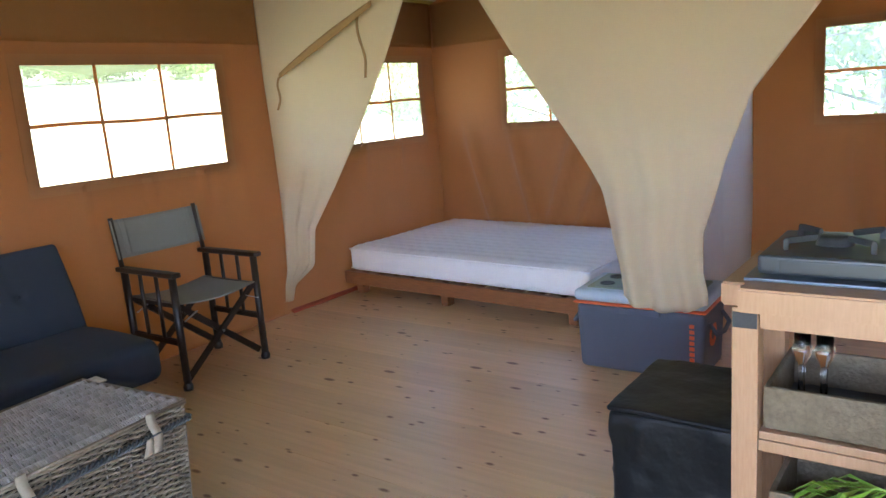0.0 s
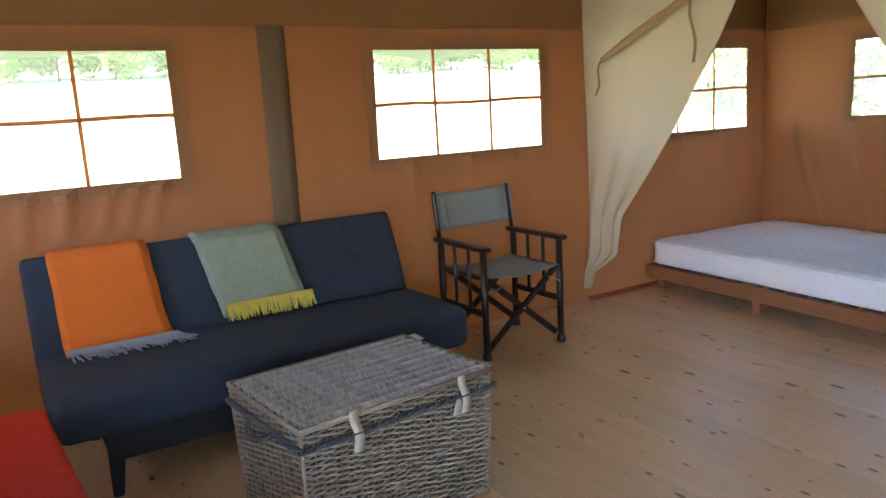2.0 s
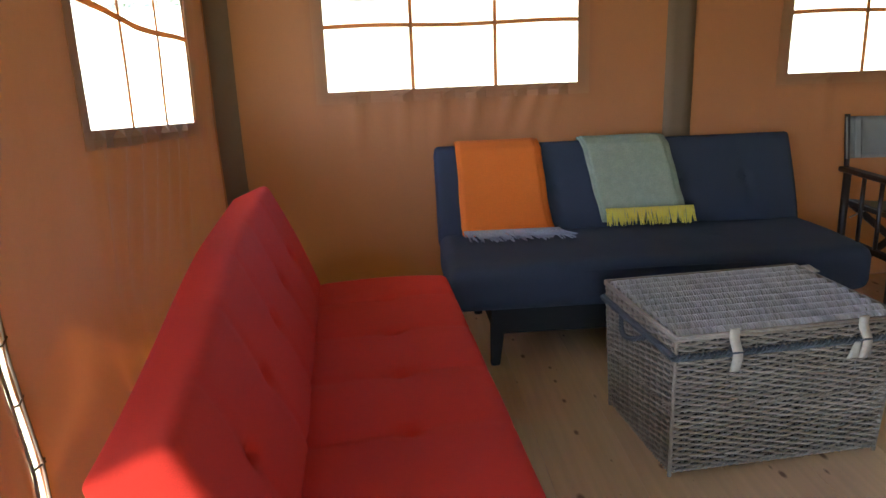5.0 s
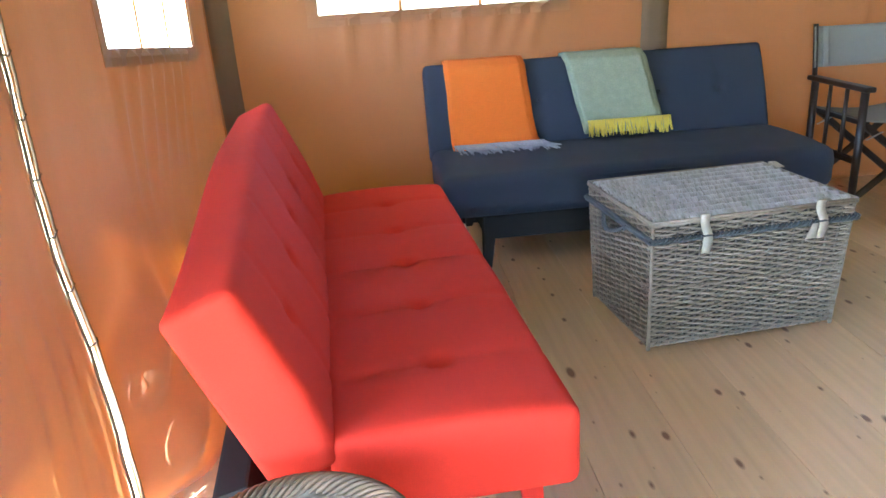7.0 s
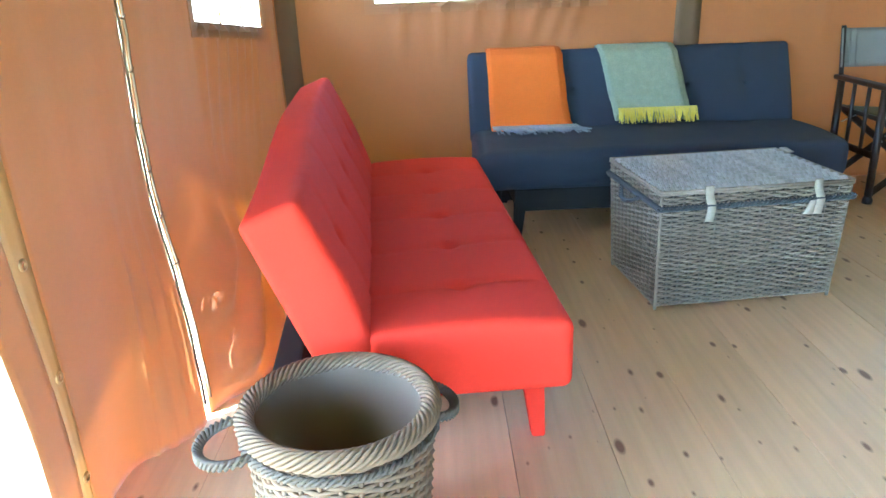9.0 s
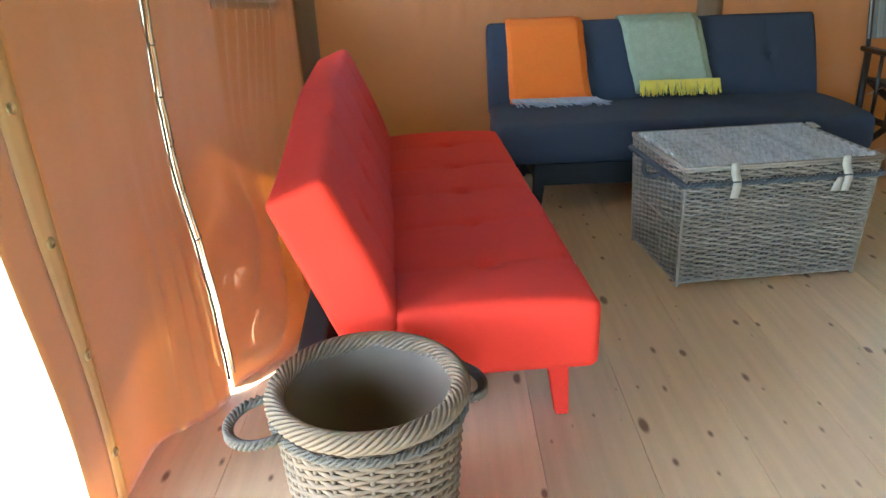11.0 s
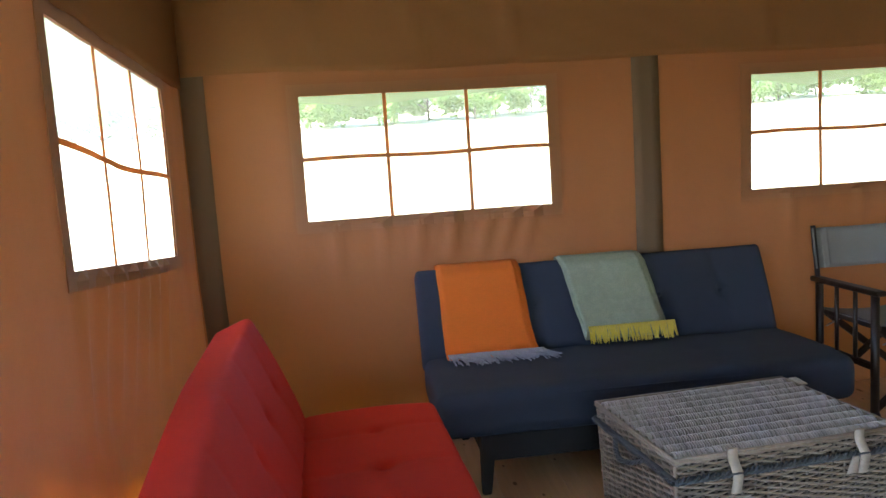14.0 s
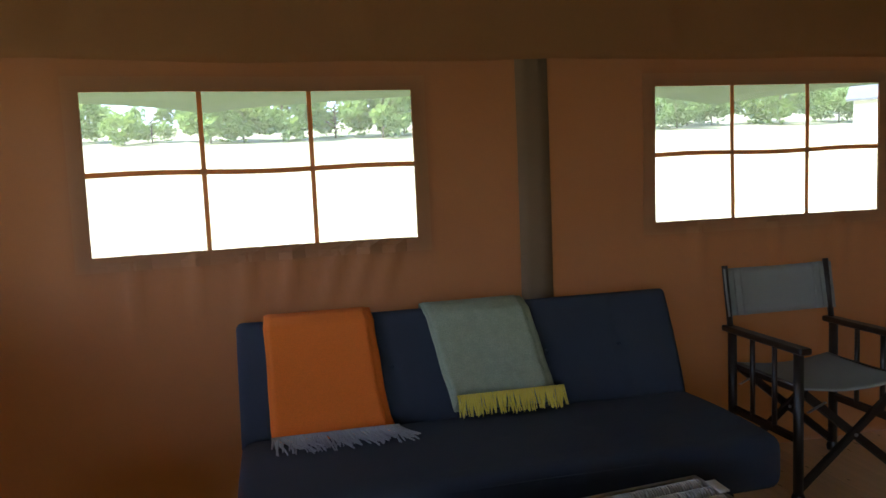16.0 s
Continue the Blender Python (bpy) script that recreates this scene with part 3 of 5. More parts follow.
# ---- sofa beds ----
def sofa_bed(label, m, cloth, depth, leg_cloth, tuft, name, seat_tuft=1.0, sag=0.0, plinth=False):
    """A click-clack sofa bed; the seat and back meet at y 0, the seat runs to -depth."""
    L, top, thick = 1.735, 0.425, 0.185
    root = thing(name, label, "sofa bed", m)
    xs = [(-2 + i) * 0.31 for i in range(5)]
    def dents(rows, span, tuft):
        def shape(p, n):
            if n.z < 0.3:
                return Vector()
            d = 0.0
            for x in xs:
                for y in rows:
                    d += 0.026 * math.exp(-((p.x - x) ** 2 + (p.y - y) ** 2) / 0.00045) + 0.007 * math.exp(-((p.x - x) ** 2 + (p.y - y) ** 2) / 0.012)
                d += 0.0055 * math.exp(-((p.x - x + 0.02 * math.sin(p.y * 9)) / 0.016) ** 2)
            puff = 0.012 * (1 - (2 * p.y / span) ** 2)
            return Vector((0, 0, -d * tuft + puff + 0.003 * noise.noise(p * 5)))
        return shape
    part("seat", rounded(L, depth, thick, 0.028 if seat_tuft > 0.5 else 0.05, 0.018, dents([0.0], depth, tuft * seat_tuft)), cloth, root, smooth=True, m=pose(0, -depth / 2, top - thick / 2))
    part("piping", tube([(-L / 2 + 0.03, -depth + 0.012, top - 0.035), (0, -depth + 0.003, top - 0.03), (L / 2 - 0.03, -depth + 0.012, top - 0.035)], 0.0035, 6), cloth, root, smooth=True)
    back_len, back_thick = 0.472, 0.12 if plinth else 0.145
    lean = pose(0, -0.018, top - 0.05, 68)
    back = rounded(L, back_len, back_thick, 0.024, 0.018, dents([0.02], back_len, tuft))
    for v in back.verts:      # a tired end that has sunk a little
        v.co.y -= sag * soft(-v.co.x, -0.3, 0.87) * (v.co.y / back_len + 0.5)
    part("backrest", back, cloth, root, smooth=True, m=lean @ pose(0, back_len / 2, -back_thick / 2 + 0.01))
    for x in xs:
        if seat_tuft > 0.5:
            part("button", lathe([(0.0005, 0.006), (0.008, 0.004), (0.011, 0.0), (0.008, -0.004)], 12), cloth, root, smooth=True, m=pose(x, -depth / 2, top - 0.020))
        part("button", lathe([(0.0005, 0.006), (0.008, 0.004), (0.011, 0.0), (0.008, -0.004)], 12), cloth, root, smooth=True, m=lean @ pose(x, back_len / 2 + 0.02, -0.003))
    rail = box(-L / 2 + 0.17, -depth + 0.09, 0.15, L / 2 - 0.17, -depth + 0.13, 0.232, 0.006)
    box(-L / 2 + 0.17, -0.10, 0.15, L / 2 - 0.17, -0.06, 0.232, 0.006, bm=rail)
    for x in (-L / 2 + 0.17, L / 2 - 0.21):
        box(x, -depth + 0.131, 0.15, x + 0.04, -0.101, 0.232, 0.006, bm=rail)
    if plinth:
        box(-L / 2 + 0.19, -depth + 0.06, 0.125, L / 2 - 0.19, -depth + 0.088, 0.236, 0.010, bm=rail)
    part("base_rail", rail, leg_cloth, root)
    for x in (-L / 2 + 0.20, L / 2 - 0.20):
        for y, spread in ((-depth + 0.07, -0.02), (0.0, 0.05)):
            bm = bmesh.new()
            s = 0.02 if x < 0 else -0.02
            vs = []
            for z, w in ((0.0, 0.018), (0.24, 0.032)):
                ox, oy = (-s if z == 0 else 0), (spread if z == 0 else 0)
                vs.append([bm.verts.new((x + ox + a * w, y + oy + b * w, z)) for a, b in ((-1, -1), (1, -1), (1, 1), (-1, 1))])
            for k in range(4):
                bm.faces.new((vs[0][k], vs[0][(k + 1) % 4], vs[1][(k + 1) % 4], vs[1][k]))
            bm.faces.new(vs[0][::-1])
            bm.faces.new(vs[1])
            bmesh.ops.bevel(bm, geom=list(bm.edges), offset=0.004, segments=2, affect="EDGES")
            part("leg", bm, leg_cloth, root)
    part("rear_panel", box(-L / 2 + 0.04, 0.075, 0.02, L / 2 - 0.04, 0.15, 0.36, 0.008), M_BLACK, root, "black cloth cover over the rear frame", m=pose(0, 0, 0, -14))
    return root


NAVY_JOINT = (1.975, -0.245)
sofa_bed("navy blue fabric sofa bed against the canvas wall", pose(NAVY_JOINT[0], NAVY_JOINT[1], 0, 0, 0, 0.8), M_NAVY, 0.60, M_BLACK, 0.8, "navy_sofa_bed", 0.2, plinth=True)
sofa_bed("bright red tufted fabric sofa bed with red legs", pose(0.675, -1.78, 0, 0, 0, 94.2), M_RED, 0.495, M_RED, 1.0, "red_sofa_bed", 1.0, 0.065)


def throw_blanket(name, label, top, bottom, cloth, fringe_cloth, drop, fringe_lie, seed):
    """A folded wool blanket laid over the navy backrest; top and bottom: its x range there."""
    root = thing(name, label, "blanket")
    jy = NAVY_JOINT[1] - 0.042
    line = [(jy + 0.30, 0.62), (jy + 0.288, 0.70), (jy + 0.275, 0.785), (jy + 0.245, 0.822), (jy + 0.19, 0.818), (jy + 0.145, 0.79), (jy + 0.10, 0.69), (jy + 0.045, 0.56), (jy - 0.005, 0.46), (jy - 0.03, drop)] + ([(jy - 0.075, 0.434)] if fringe_lie else [])
    rnd = random.Random(seed)
    for k in range(2):
        inset, off = 0.012 * k, 0.010 * k
        def spot(s, t):
            q = t * (len(line) - 1)
            i = min(int(q), len(line) - 2)
            f = q - i
            f = f * f * (3 - 2 * f) * 0.4 + f * 0.6
            y, z = (line[i][d] + (line[i + 1][d] - line[i][d]) * f for d in (0, 1))
            g = soft(t, 0.45, 1.0)
            x0 = top[0] + (bottom[0] - top[0]) * g + inset * (1 if k else 0)
            x1 = top[1] + (bottom[1] - top[1]) * g - inset * 2
            x = x0 + (x1 - x0) * s
            ripple = 0.004 * math.sin(s * 9 + seed) * g + 0.006 * noise.noise((x * 6, t * 5, seed))
            return (x + 0.004 * noise.noise((t * 9, s, seed)), y - off * 0.9 - ripple, z + off * 0.5 + ripple * 0.5)
        bm = surface(22, 40, spot)
        thicken(bm, 0.008)
        part("fold", bm, cloth, root, smooth=True)
    bm = bmesh.new()
    n = 115 if fringe_lie else 80
    for i in range(n):
        s = (i + rnd.random() * 0.6) / n
        x = bottom[0] + (bottom[1] - bottom[0]) * s
        y, z = jy - 0.045 - (0.045 if fringe_lie else 0.012), drop + 0.012
        if fringe_lie:
            drift, out = rnd.uniform(-0.01, 0.09), 0.09 + 0.05 * rnd.random()
            pts = [(x, y, z + 0.01), (x + drift * 0.5, y - out * 0.45, z + 0.002), (x + drift, y - out, 0.438 + 0.02 * rnd.random())]
        else:
            sway = rnd.uniform(-0.014, 0.014)
            pts = [(x, y + 0.012, z + 0.012), (x + sway * 0.4, y - 0.004, z - 0.025), (x + sway, y - 0.008 - 0.02 * rnd.random(), z - 0.055 - 0.012 * rnd.random())]
        tube(pts, [0.0042, 0.0042, 0.0028] if fringe_lie else [0.0036, 0.0034, 0.0022], 5, bm)
    part("fringe", bm, fringe_cloth, root, "yellow wool fringe" if not fringe_lie else "grey wool fringe", smooth=True)
    return root


throw_blanket("orange_blanket", "orange wool blanket with grey fringe over the navy sofa", (1.205, 1.605), (1.215, 1.65), M_ORANGE, M_GREYWOOL, 0.436, True, 3)
throw_blanket("sage_blanket", "sage green wool blanket with yellow fringe over the navy sofa", (1.80, 2.215), (1.875, 2.285), M_SAGE, M_YELLOW, 0.500, False, 8)


# ---- wicker ----
M_STAKE = mat("dark_willow_stake", (0.15, 0.125, 0.095), 0.5, grain=0.4, grain_scale=60, stain=0.4, stain_scale=9)
# Near-black for sheets behind the weave: the shade in its gaps as colour.
mat_inner_shade = mat("wicker_inner_shade", (0.016, 0.013, 0.010), 0.9, stain=0.3)


def woven(w, foot, h, stakes, rows, panel, r=0.006, amp=0.009, seed=0):
    """Weaves a panel in the x-z plane, centred on x 0: stakes along z, and rods that go over and under them. w: its width at the top, foot: below."""
    rnd = random.Random(seed)
    def wide(z):
        return foot + (w - foot) * z / h
    for i in range(stakes + 1):
        q = i / stakes - 0.5
        part("stake", tube([(q * foot, 0, 0), (q * w, 0, h)], 0.0042, 6), M_STAKE, panel, smooth=True)
    for j in range(rows):
        z = h * (j + 0.5 + rnd.uniform(-0.13, 0.13)) / rows
        pts = []
        for i in range(4 * stakes + 1):
            x = wide(z) * (i / (4 * stakes) - 0.5)
            pts.append((x, amp * math.cos(math.pi * (i / 4 + j)), z + rnd.uniform(-0.0005, 0.0005)))
        part("willow_rod", tube(pts, r * rnd.uniform(0.82, 1.08), 5), M_WICKER, panel, smooth=True)


def plait(points, r, strands, turns, bm=None, closed=False, thick=0.55):
    """Strands twisted round a line."""
    out = bm or bmesh.new()
    pts = [Vector(p) for p in points]
    count = len(pts)
    for s in range(strands):
        path = []
        for i, p in enumerate(pts):
            before, after = (pts[i - 1], pts[(i + 1) % count]) if closed else (pts[max(i - 1, 0)], pts[min(i + 1, count - 1)])
            d = (after - before).normalized()
            a = d.cross(Vector((0, 0, 1)))
            a = a.normalized() if a.length > 0.05 else Vector((1, 0, 0))
            b = a.cross(d)
            ang = 2 * math.pi * (s / strands + turns * i / (count if closed else count - 1))
            path.append(p + r * (math.cos(ang) * a + math.sin(ang) * b))
        tube(path, r * thick, 6, out, closed)
    return out


def wicker_trunk(m):
    W, D, H = 0.708, 0.520, 0.474
    W0, D0 = 0.682, 0.468      # narrower at the foot
    root = thing("wicker_trunk", "grey washed wicker trunk with lid closed", "trunk", m)
    low = H - 0.018
    tall = low - 0.02
    def half(z):
        """Half the width and depth of the body at a height."""
        q = (z - 0.015) / tall
        return (W0 + (W - W0) * q) / 2, (D0 + (D - D0) * q) / 2
    tip_y, tip_x = math.degrees(math.atan((D - D0) / 2 / tall)), math.degrees(math.atan((W - W0) / 2 / tall))
    sides = (("front_panel", pose(0, -D0 / 2, 0.015, tip_y), W, W0, 17, 1), ("rear_panel", pose(0, D0 / 2, 0.015, -tip_y), W, W0, 17, -1),
             ("side_panel", pose(-W0 / 2, 0, 0.015, 0, -tip_x) @ pose(0, 0, 0, 0, 0, 90), D, D0, 12, -1), ("side_panel", pose(W0 / 2, 0, 0.015, 0, tip_x) @ pose(0, 0, 0, 0, 0, 90), D, D0, 12, 1))
    for k, (nm, pm, w, foot, n, way) in enumerate(sides):
        # Added backing sheet, coloured near-black for the shade between the rods.
        panel = part(nm, box(-foot / 2 + 0.006, way * 0.013 - 0.002, 0, foot / 2 - 0.006, way * 0.013 + 0.002, tall), mat_inner_shade, root, m=pm)
        woven(w, foot, tall, n, 46, panel, 0.0045, 0.0050, k)
    part("bottom", box(-W0 / 2 + 0.02, -D0 / 2 + 0.02, 0.008, W0 / 2 - 0.02, D0 / 2 - 0.02, 0.016), mat_inner_shade, root, "inner bottom, its shade put into a near-black colour")
    for x in (-1, 1):
        for y in (-1, 1):
            part("corner_post", rod((x * W0 / 2, y * D0 / 2, 0), (x * W / 2, y * D / 2, low + 0.005), 0.0065, 0.0065, 10), M_WICKER, root, smooth=True)
    bands = bmesh.new()
    for z in (0.02, 0.225):
        hw, hd = half(z)
        loop = [(-hw, -hd - 0.004, z), (hw, -hd - 0.004, z), (hw + 0.004, -hd, z), (hw + 0.004, hd, z), (hw, hd + 0.004, z), (-hw, hd + 0.004, z), (-hw - 0.004, hd, z), (-hw - 0.004, -hd, z)]
        for a, b in ((0, 1), (2, 3), (4, 5), (6, 7)):
            A, B = Vector(loop[a]), Vector(loop[b])
            plait([A.lerp(B, i / 60) for i in range(61)], 0.0048, 2, 17, bands)
    tagged(part("woven_band", bands, M_WICKER, root, smooth=True), kind="stuff")
    rope = bmesh.new()
    z = H - 0.072
    ring = [(-W / 2 - 0.010, -D / 2 - 0.013, z), (W / 2 + 0.010, -D / 2 - 0.013, z), (W / 2 + 0.010, D / 2 + 0.012, z), (-W / 2 - 0.010, D / 2 + 0.012, z)]
    for a, b in ((0, 1), (1, 2), (2, 3), (3, 0)):
        A, B = Vector(ring[a]), Vector(ring[b])
        plait([A.lerp(B, i / 90) for i in range(91)], 0.0078, 3, 16, rope)
    part("rope_band", rope, M_ROPE, root, "blue grey twisted rope", smooth=True)
    # lid: rods along the length, wound over by fine willow
    lw, ld, lid_z = W + 0.012, D + 0.012, H
    # The plate's near-black colour stands in for shade between the ribs.
    lid_part = part("lid", box(-lw / 2 + 0.008, -ld / 2 + 0.008, -0.022, lw / 2 - 0.008, ld / 2 - 0.008, -0.010), mat_inner_shade, root, "ribbed willow lid, shiny, window light put into its paler colour", m=pose(0, 0, lid_z - 0.016))
    rnd = random.Random(5)
    ridges, rods = 10, 84
    inner = ld - 0.014
    pitch = inner / ridges
    for k in range(ridges):
        y0 = -inner / 2 + pitch * (k + 0.5)
        cover = bmesh.new()
        for i in range(rods):
            x = -lw / 2 + 0.012 + (lw - 0.024) * (i + 0.5) / rods + rnd.uniform(-0.0011, 0.0011)
            lift, slant = rnd.uniform(-0.0007, 0.0006), rnd.uniform(-0.002, 0.002)
            pts = []
            for j in range(8):
                q = -1 + 2 * j / 7
                pts.append((x + slant * q, y0 + q * pitch * 0.36, -0.017 + lift + 0.026 * math.sqrt(max(0.0, 1 - (0.98 * q) ** 2))))
            tube(pts, 0.0042 * rnd.uniform(0.88, 1.06), 5, cover)
        tagged(part("willow_winding", cover, M_WILLOW_LIT, lid_part, "fine willow wound over a thick rib, coloured paler for window light", smooth=True), kind="stuff")
        part("rib", tube([(-lw / 2 + 0.01, y0, -0.009), (0, y0, -0.0085), (lw / 2 - 0.01, y0, -0.009)], 0.013, 8), M_STAKE, lid_part, smooth=True)
    edge = bmesh.new()
    loop = [(-lw / 2, -ld / 2), (lw / 2, -ld / 2), (lw / 2, ld / 2), (-lw / 2, ld / 2)]
    for a, b in ((0, 1), (1, 2), (2, 3), (3, 0)):
        for dz in (0.004, -0.005):
            tube([(*loop[a], dz), ((loop[a][0] + loop[b][0]) / 2, (loop[a][1] + loop[b][1]) / 2, dz - 0.001), (*loop[b], dz)], 0.005, 6, edge)
    part("lid_rim", edge, M_WICKER, lid_part, smooth=True)
    for x in (-0.19, 0.215):
        y = -ld / 2 - 0.011
        strap = surface(2, 12, lambda s, t: (x - 0.015 + 0.03 * s + 0.004 * math.sin(t * 3), y - 0.004 - 0.016 * soft(t, 0.25, 0.55) + 0.003 * math.sin(t * 8), H + 0.004 - 0.125 * t))
        thicken(strap, 0.004)
        st = part("strap", strap, M_LEATHER, root, "pale leather strap", smooth=True)
        part("rope_tie", tube([(x - 0.018, y - 0.02, H - 0.062), (x, y - 0.024, H - 0.06), (x + 0.018, y - 0.02, H - 0.062)], 0.003, 6), M_ROPE, st)
    tab = surface(2, 6, lambda s, t: (0.195 + (0.02 + 0.018 * t) * (s - 0.5) - 0.012 * t, -ld / 2 - 0.026, H - 0.07 - 0.05 * t))
    thicken(tab, 0.004)
    part("strap_end", tab, M_LEATHER, root, "pale leather strap end", smooth=True)
    tip = surface(3, 3, lambda s, t: (W / 2 - 0.02 + 0.03 * s, 0.13 + 0.06 * t, H + 0.004 + 0.006 * t))
    thicken(tip, 0.004)
    part("hinge_strap", tip, M_LEATHER, root, "pale leather hinge end", smooth=True)
    for sx in (-1, 1):
        hoop = [(sx * (W / 2 + 0.014 + 0.028 * math.sin(math.pi * i / 16)), -0.10 + 0.2 * i / 16, H - 0.075 - 0.035 * math.sin(math.pi * i / 16)) for i in range(17)]
        part("rope_handle", plait(hoop, 0.007, 3, 5), M_ROPE, root, "blue grey rope handle", smooth=True)
    return root


wicker_trunk(pose(2.026, -1.403, 0, 0, 0, 6.0))


def laundry_basket(m):
    H, r0, r1 = 0.41, 0.150, 0.180
    root = thing("laundry_basket", "round grey willow laundry basket with cloth liner, empty", "basket", m)
    stakes, rows = 30, 34
    rnd = random.Random(2)
    weave = bmesh.new()
    for k in range(stakes):
        a = 2 * math.pi * k / stakes
        tube([(r0 * math.cos(a), r0 * math.sin(a), 0.01), (r1 * math.cos(a), r1 * math.sin(a), H)], 0.0055, 5, weave)
    for j in range(rows):
        z = 0.02 + (H - 0.03) * j / rows
        r = r0 + (r1 - r0) * z / H
        pts = []
        for k in range(2 * stakes):
            a = math.pi * k / stakes
            d = 0 if k % 2 else (0.006 if (k // 2 + j) % 2 else -0.006)
            pts.append(((r + d) * math.cos(a), (r + d) * math.sin(a), z + rnd.uniform(-0.001, 0.001)))
        tube(pts, 0.0058, 5, weave, closed=True)
    tagged(part("woven_body", weave, M_BASKET, root, smooth=True), kind="stuff")
    part("base", lathe([(0.0005, 0.006), (r0, 0.006), (r0, 0.014), (0.0005, 0.014)], 32), M_BASKET, root)
    part("rim", plait([(r1 * math.cos(2 * math.pi * i / 160), r1 * math.sin(2 * math.pi * i / 160), H) for i in range(160)], 0.0165, 9, 8, closed=True, thick=0.27), M_BASKET, root, "braided willow rim", smooth=True)
    # Core tube added in a dark colour for the shade between the strands.
    part("rim_core", tube([(r1 * math.cos(2 * math.pi * i / 60), r1 * math.sin(2 * math.pi * i / 60), H) for i in range(60)], 0.0145, 8, closed=True), M_BARK, root, smooth=True)
    part("rope_ring", plait([((r1 + 0.008) * math.cos(2 * math.pi * i / 120), (r1 + 0.008) * math.sin(2 * math.pi * i / 120), H - 0.035) for i in range(120)], 0.007, 3, 30, closed=True), M_CORD, root, "dark brown cord ring", smooth=True)
    liner = lathe([(r1 - 0.016, H + 0.004), (r1 - 0.022, H - 0.05), (r1 - 0.032, H - 0.2), (r0 - 0.022, 0.05), (r0 - 0.03, 0.03), (0.0005, 0.025)], 48)
    for v in liner.verts:
        a = math.atan2(v.co.y, v.co.x)
        f = 1 + 0.02 * math.sin(a * 7) * (v.co.z / H) + 0.012 * noise.noise(v.co * 12)
        v.co.x, v.co.y = v.co.x * f, v.co.y * f
    part("liner", liner, M_LINER, root, "beige linen liner", smooth=True)
    for a0, reach in ((196, 0.085), (20, 0.05)):
        a0 = radians(a0)
        pts = []
        for i in range(25):
            a = a0 + 0.36 * math.cos(math.pi * i / 24) * (1 - 0.25 * math.sin(math.pi * i / 24))
            bulge = reach * math.sin(math.pi * i / 24) ** 0.7
            pts.append(((r1 + 0.008 + bulge) * math.cos(a), (r1 + 0.008 + bulge) * math.sin(a), H - 0.03 - 0.012 * math.sin(math.pi * i / 24)))
        part("cord_handle", plait(pts, 0.0085, 3, 8), M_CORD, root, "dark brown twisted cord handle", smooth=True)
    return root


laundry_basket(pose(0.71, -2.915, 0))


